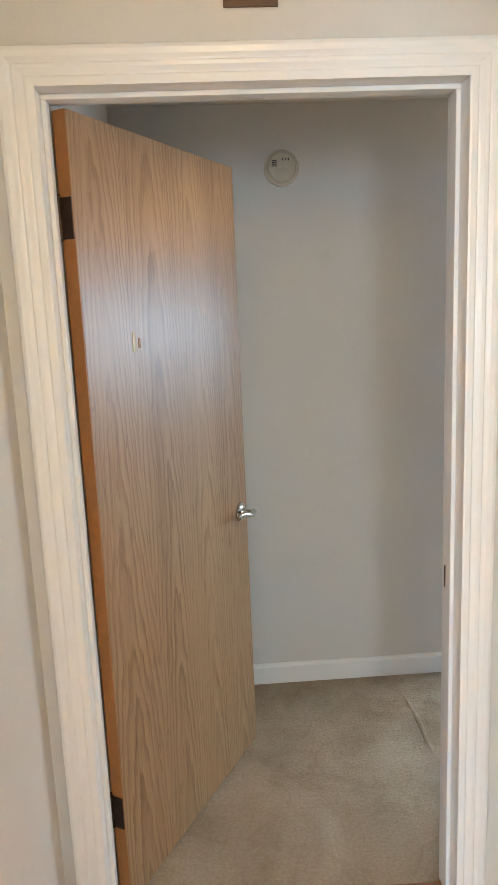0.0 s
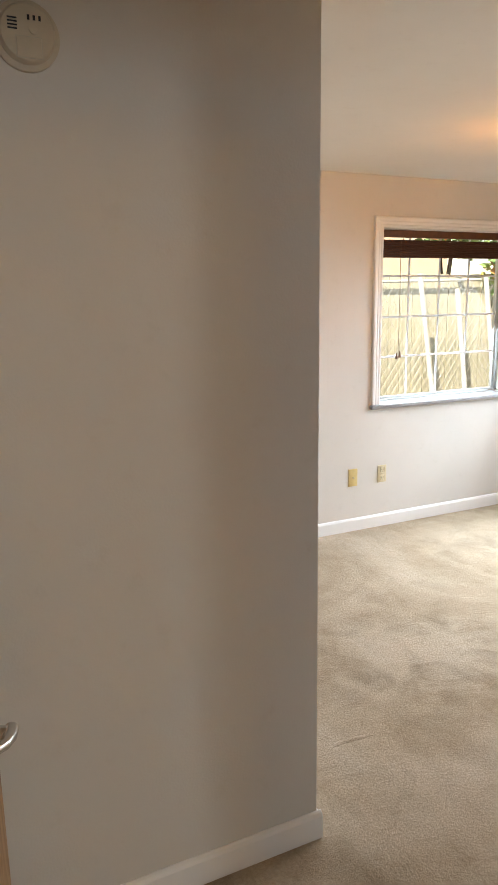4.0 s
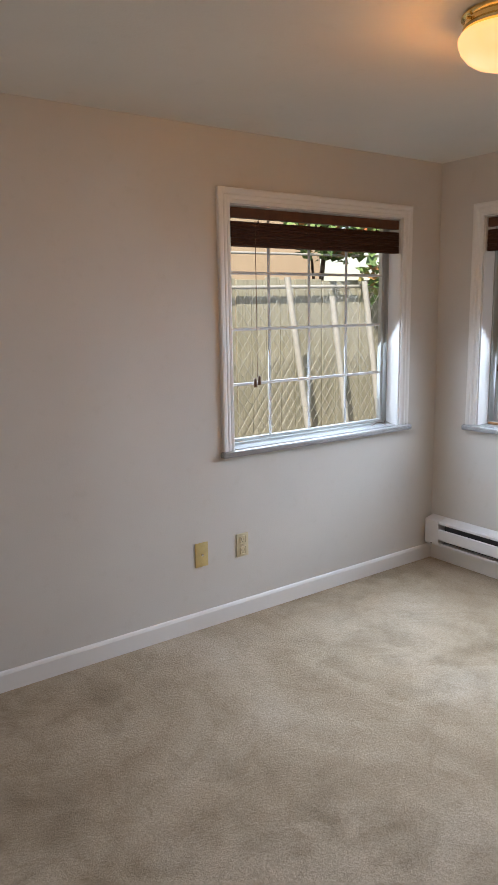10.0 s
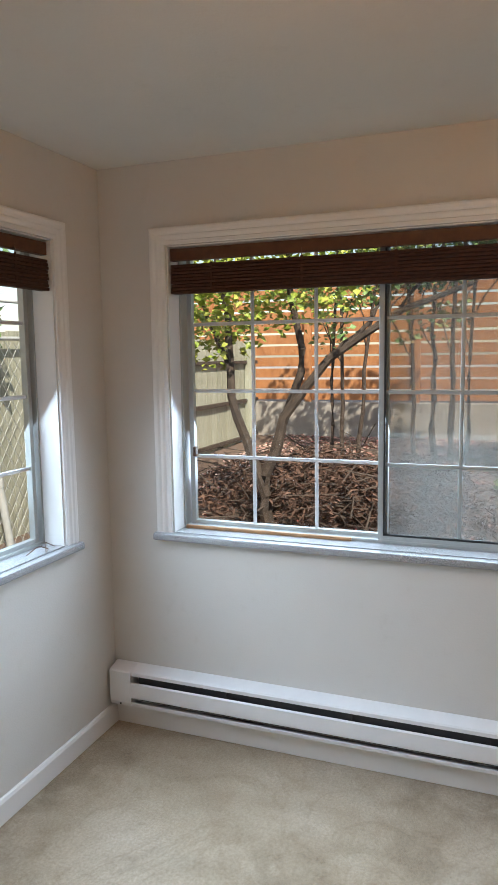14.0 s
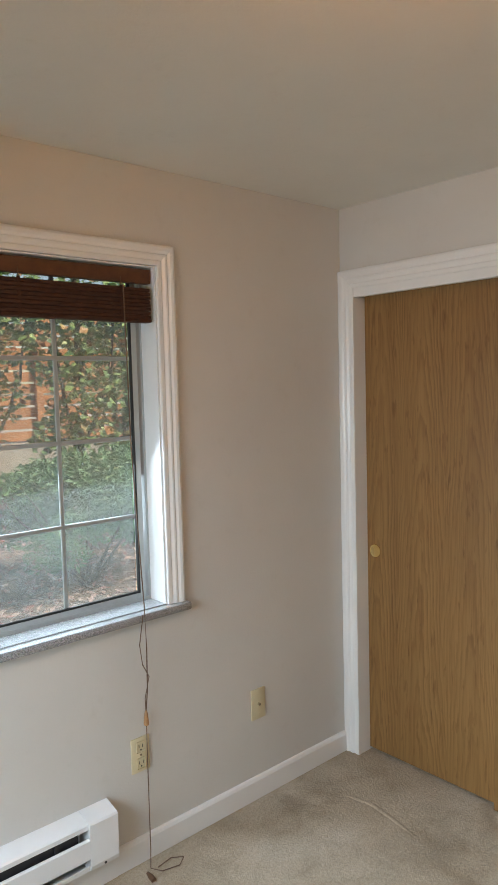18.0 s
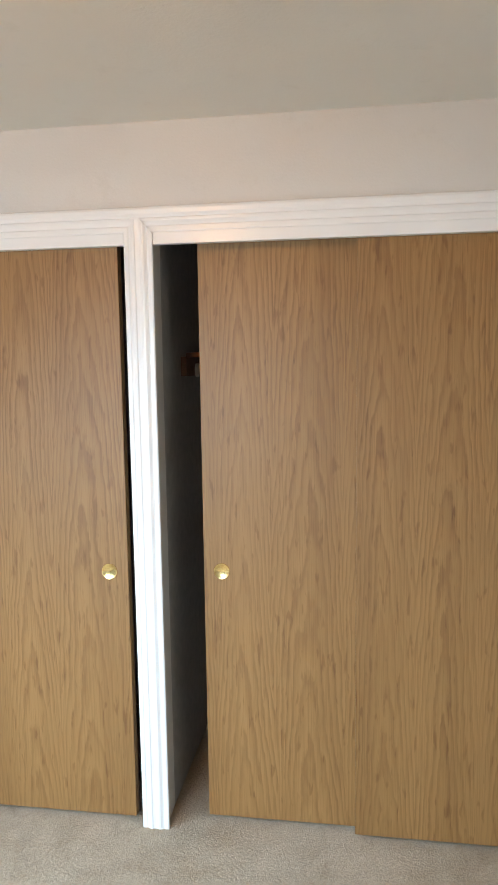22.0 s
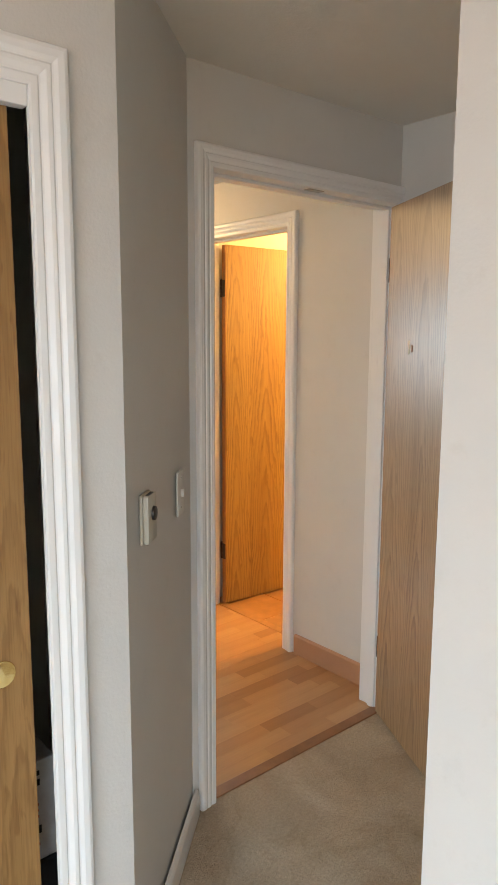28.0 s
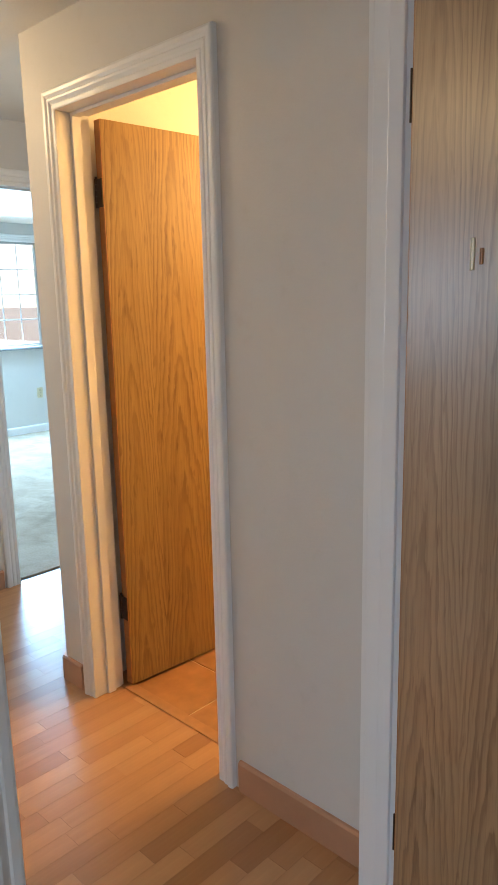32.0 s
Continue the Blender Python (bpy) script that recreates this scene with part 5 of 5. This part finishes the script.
for i, (xx, yy, dx, dy, h) in enumerate(((9.4, 3.55, 0.1, 0.10, 2.6), (9.6, 3.75, 0.0, -0.12, 2.6), (9.2, 3.35, 0.0, -0.25, 2.5), (9.5, 2.62, 0.0, 0.05, 2.7), (9.3, 2.45, 0.05, -0.05, 2.7), (9.45, 2.30, -0.05, -0.08, 2.7), (9.35, 2.80, 0.1, 0.12, 2.6))):
    g = G(xx, yy)
    tree("slender_tree", [
        ([(xx, yy, g - 0.05), (xx + dx * 0.4, yy + dy * 0.3, g + h * 0.4), (xx + dx, yy + dy, g + h)], 0.038 if i in (3, 4) else 0.026, 0.012),
        ([(xx + dx * 0.3, yy + dy * 0.3, g + h * 0.42), (xx + dx + 0.1, yy + dy + 0.22, g + h * 0.62), (xx + 0.15, yy + dy + 0.34, g + h * 0.80)], 0.009, 0.004),
        ([(xx + dx * 0.3, yy + dy * 0.3, g + h * 0.55), (xx + dx - 0.1, yy + dy - 0.22, g + h * 0.70), (xx - 0.1, yy + dy - 0.30, g + h * 0.9)], 0.009, 0.004),
    ], [((xx + dx, yy + dy + 0.28, g + h * 0.70), (0.22, 0.26, 0.16), 90), ((xx + dx, yy + dy - 0.22, g + h * 0.82), (0.25, 0.28, 0.22), 110), ((xx, yy + 0.1, g + h * 0.55), (0.12, 0.12, 0.22), 30), ((xx + dx, yy + dy, g + h), (0.45, 0.45, 0.35), 160)],
        0.075, GREEN, "slim evergreen stem with sparse small leaves", 20 + i)
for i, (xx, yy, h, n) in enumerate(((9.0, 1.25, 2.4, 640), (9.1, 0.75, 2.5, 640), (9.3, 0.15, 2.5, 600), (8.8, -0.55, 2.6, 640), (9.2, -1.3, 2.6, 640))):
    g = G(xx, yy)
    tree("photinia_tree", [
        ([(xx, yy, g - 0.05), (xx + 0.03, yy - 0.04, g + 1.0), (xx - 0.04, yy + 0.05, g + h)], 0.055, 0.02),
        ([(xx, yy, g + 0.4), (xx - 0.15, yy + 0.25, g + 1.2), (xx - 0.2, yy + 0.35, g + 2.0)], 0.022, 0.008),
        ([(xx, yy, g + 0.6), (xx - 0.1, yy - 0.3, g + 1.3), (xx - 0.2, yy - 0.35, g + 2.1)], 0.020, 0.008),
    ], [((xx - 0.1, yy + 0.2, g + 1.60), (0.42, 0.44, 0.42), n * 4 // 5), ((xx - 0.15, yy - 0.25, g + 2.05), (0.48, 0.48, 0.42), n * 4 // 5), ((xx - 0.25, yy + 0.1, g + 1.15), (0.34, 0.36, 0.34), n // 2), ((xx - 0.2, yy + 0.3, g + 0.75), (0.24, 0.30, 0.26), n // 3)],
        0.085, GREEN, "leafy shrub tree with red-tipped green leaves", 40 + i)
tree("overhanging_photinia", [([(5.9, 6.0, 0.1), (5.8, 5.8, 1.4), (5.6, 5.5, 2.3)], 0.05, 0.015), ([(5.8, 5.8, 1.5), (5.3, 5.4, 2.1)], 0.02, 0.008)],
     [((5.45, 5.25, 2.16), (0.46, 0.28, 0.26), 420), ((5.9, 5.4, 2.45), (0.5, 0.3, 0.3), 300), ((5.75, 5.05, 1.80), (0.12, 0.12, 0.22), 60)], 0.10, GREEN, "broad-leaved evergreen hanging over the board fence", 61)


def bush(name, c, rad, n, size, mat, label, seed, flat=1.0, aspect=0.2):
    e = empty(name, (0, 0, 0), label, "shrub")
    for i in range(9):
        a = 2 * math.pi * i / 9
        p, r = limb([(c[0], c[1], c[2] - rad[2] * 0.9), (c[0] + rad[0] * 0.45 * math.cos(a), c[1] + rad[1] * 0.45 * math.sin(a), c[2]), (c[0] + rad[0] * 0.8 * math.cos(a), c[1] + rad[1] * 0.8 * math.sin(a), c[2] + rad[2] * 0.6)], 0.012, 0.003, 0.02, seed + i, 6)
        part("stem", tube(bmesh.new(), p, r, 5), BARK, e, "", True)
    rng = random.Random(seed)
    spots = []
    for i in range(26):
        a, b_ = rng.uniform(0, 6.28), rng.uniform(-0.4, 1.0)
        k = math.sqrt(max(0.0, 1 - b_ * b_)) * rng.uniform(0.65, 1.0)
        spots.append(((c[0] + rad[0] * 0.75 * k * math.cos(a), c[1] + rad[1] * 0.75 * k * math.sin(a), c[2] + rad[2] * 0.75 * b_), (rad[0] * 0.32, rad[1] * 0.32, rad[2] * 0.26), n // 26))
    leaves("foliage", spots, size, mat, e, flat, seed, aspect=aspect)
    return e


bush("juniper_shrub", (6.75, 0.55, 0.72), (0.62, 0.72, 0.48), 9000, 0.055, SHRUB, "dense rounded green shrub", 70)
bush("juniper_shrub", (7.6, -0.5, 0.75), (0.6, 0.6, 0.45), 5000, 0.055, SHRUB, "dense rounded green shrub", 71)
bush("small_weed", (8.2, 1.15, 0.50), (0.22, 0.22, 0.14), 260, 0.09, LIME, "low bright green weed in the litter", 72, aspect=0.4)
bush("small_weed", (8.4, 1.75, 0.50), (0.18, 0.22, 0.12), 200, 0.08, LIME, "low bright green weed in the litter", 73, aspect=0.4)

# heap of cut dead branches
heap = empty("dead_brush_pile", (0, 0, 0), "heap of cut brown branches with dry leaves", "brush pile")
rng = random.Random(9)
verts, faces = [], []
for i in range(520):
    cx, cy = rng.gauss(7.25, 0.42), rng.gauss(3.0, 0.55)
    top = 0.58 * math.exp(-((cx - 7.2) / 0.7) ** 2) * (0.75 + 0.25 * math.cos((cy - 3.0) * 1.3))
    z = G(cx, cy) + rng.uniform(0.0, max(0.06, top))
    a, tilt, ln = rng.uniform(0, 6.28), rng.uniform(-0.25, 0.55), rng.uniform(0.25, 0.85)
    d = Vector((math.cos(a) * math.cos(tilt), math.sin(a) * math.cos(tilt), math.sin(tilt)))
    p = Vector((cx, cy, z))
    bend = Vector((rng.uniform(-0.1, 0.1), rng.uniform(-0.1, 0.1), rng.uniform(-0.02, 0.12)))
    wire(p - d * ln * 0.5, p + bend * 0.5, rng.uniform(0.003, 0.008))
    wire(p + bend * 0.5, p + d * ln * 0.5, rng.uniform(0.002, 0.005))
me = bpy.data.meshes.new("twigs")
me.from_pydata(verts, [], faces)
me.materials.append(BARK)
ob = new("twigs", me)
ob.parent = heap
tagged(ob, kind="stuff")
leaves("dry_leaves", [((7.2, 2.55, 0.55), (0.62, 0.50, 0.30), 3500), ((7.15, 3.15, 0.55), (0.62, 0.50, 0.33), 3600), ((7.3, 3.75, 0.5), (0.60, 0.45, 0.26), 2000), ((6.9, 2.2, 0.42), (0.5, 0.4, 0.16), 500)], 0.070, DEAD, heap, 1.2, 90, aspect=0.16)

# fallen leaves
rng = random.Random(12)
verts, faces = [], []
for i in range(22000):
    x, y = rng.uniform(XE + 0.5, XC - 0.2), rng.uniform(-3.5, 4.8)
    z = G(x, y) + 0.006
    s, a = rng.uniform(0.018, 0.042), rng.uniform(0, 6.28)
    q = Euler((rng.uniform(-0.5, 0.5), rng.uniform(-0.5, 0.5), a)).to_matrix()
    n = len(verts)
    for v in ((0, -s, 0), (s * 0.45, 0, s * 0.15), (0, s, 0), (-s * 0.45, 0, s * 0.15)):
        verts.append(tuple(Vector((x, y, z + 0.01)) + q @ Vector(v)))
    faces += [(n, n + 1, n + 2), (n, n + 2, n + 3)]
me = bpy.data.meshes.new("fallen_leaves")
me.from_pydata(verts, [], faces)
me.materials.append(LITTER)
tagged(new("fallen_leaves", me), "reddish-brown fallen leaves over the soil", "leaves", kind="stuff")

bush("small_weed", (3.9, 5.05, 0.42), (0.22, 0.14, 0.20), 420, 0.06, LIME, "small green weed at the foot of the chain-link fence", 74, aspect=0.4)

# pale slab added outside so the far room's window looks out on brightness
thing("paved_yard", bm_box(-14.0, -30.0, -0.30, 6.0, -6.75, -0.05), CONCRETE, "pale concrete slab added to brighten the view from the far room", "ground", kind="structure")
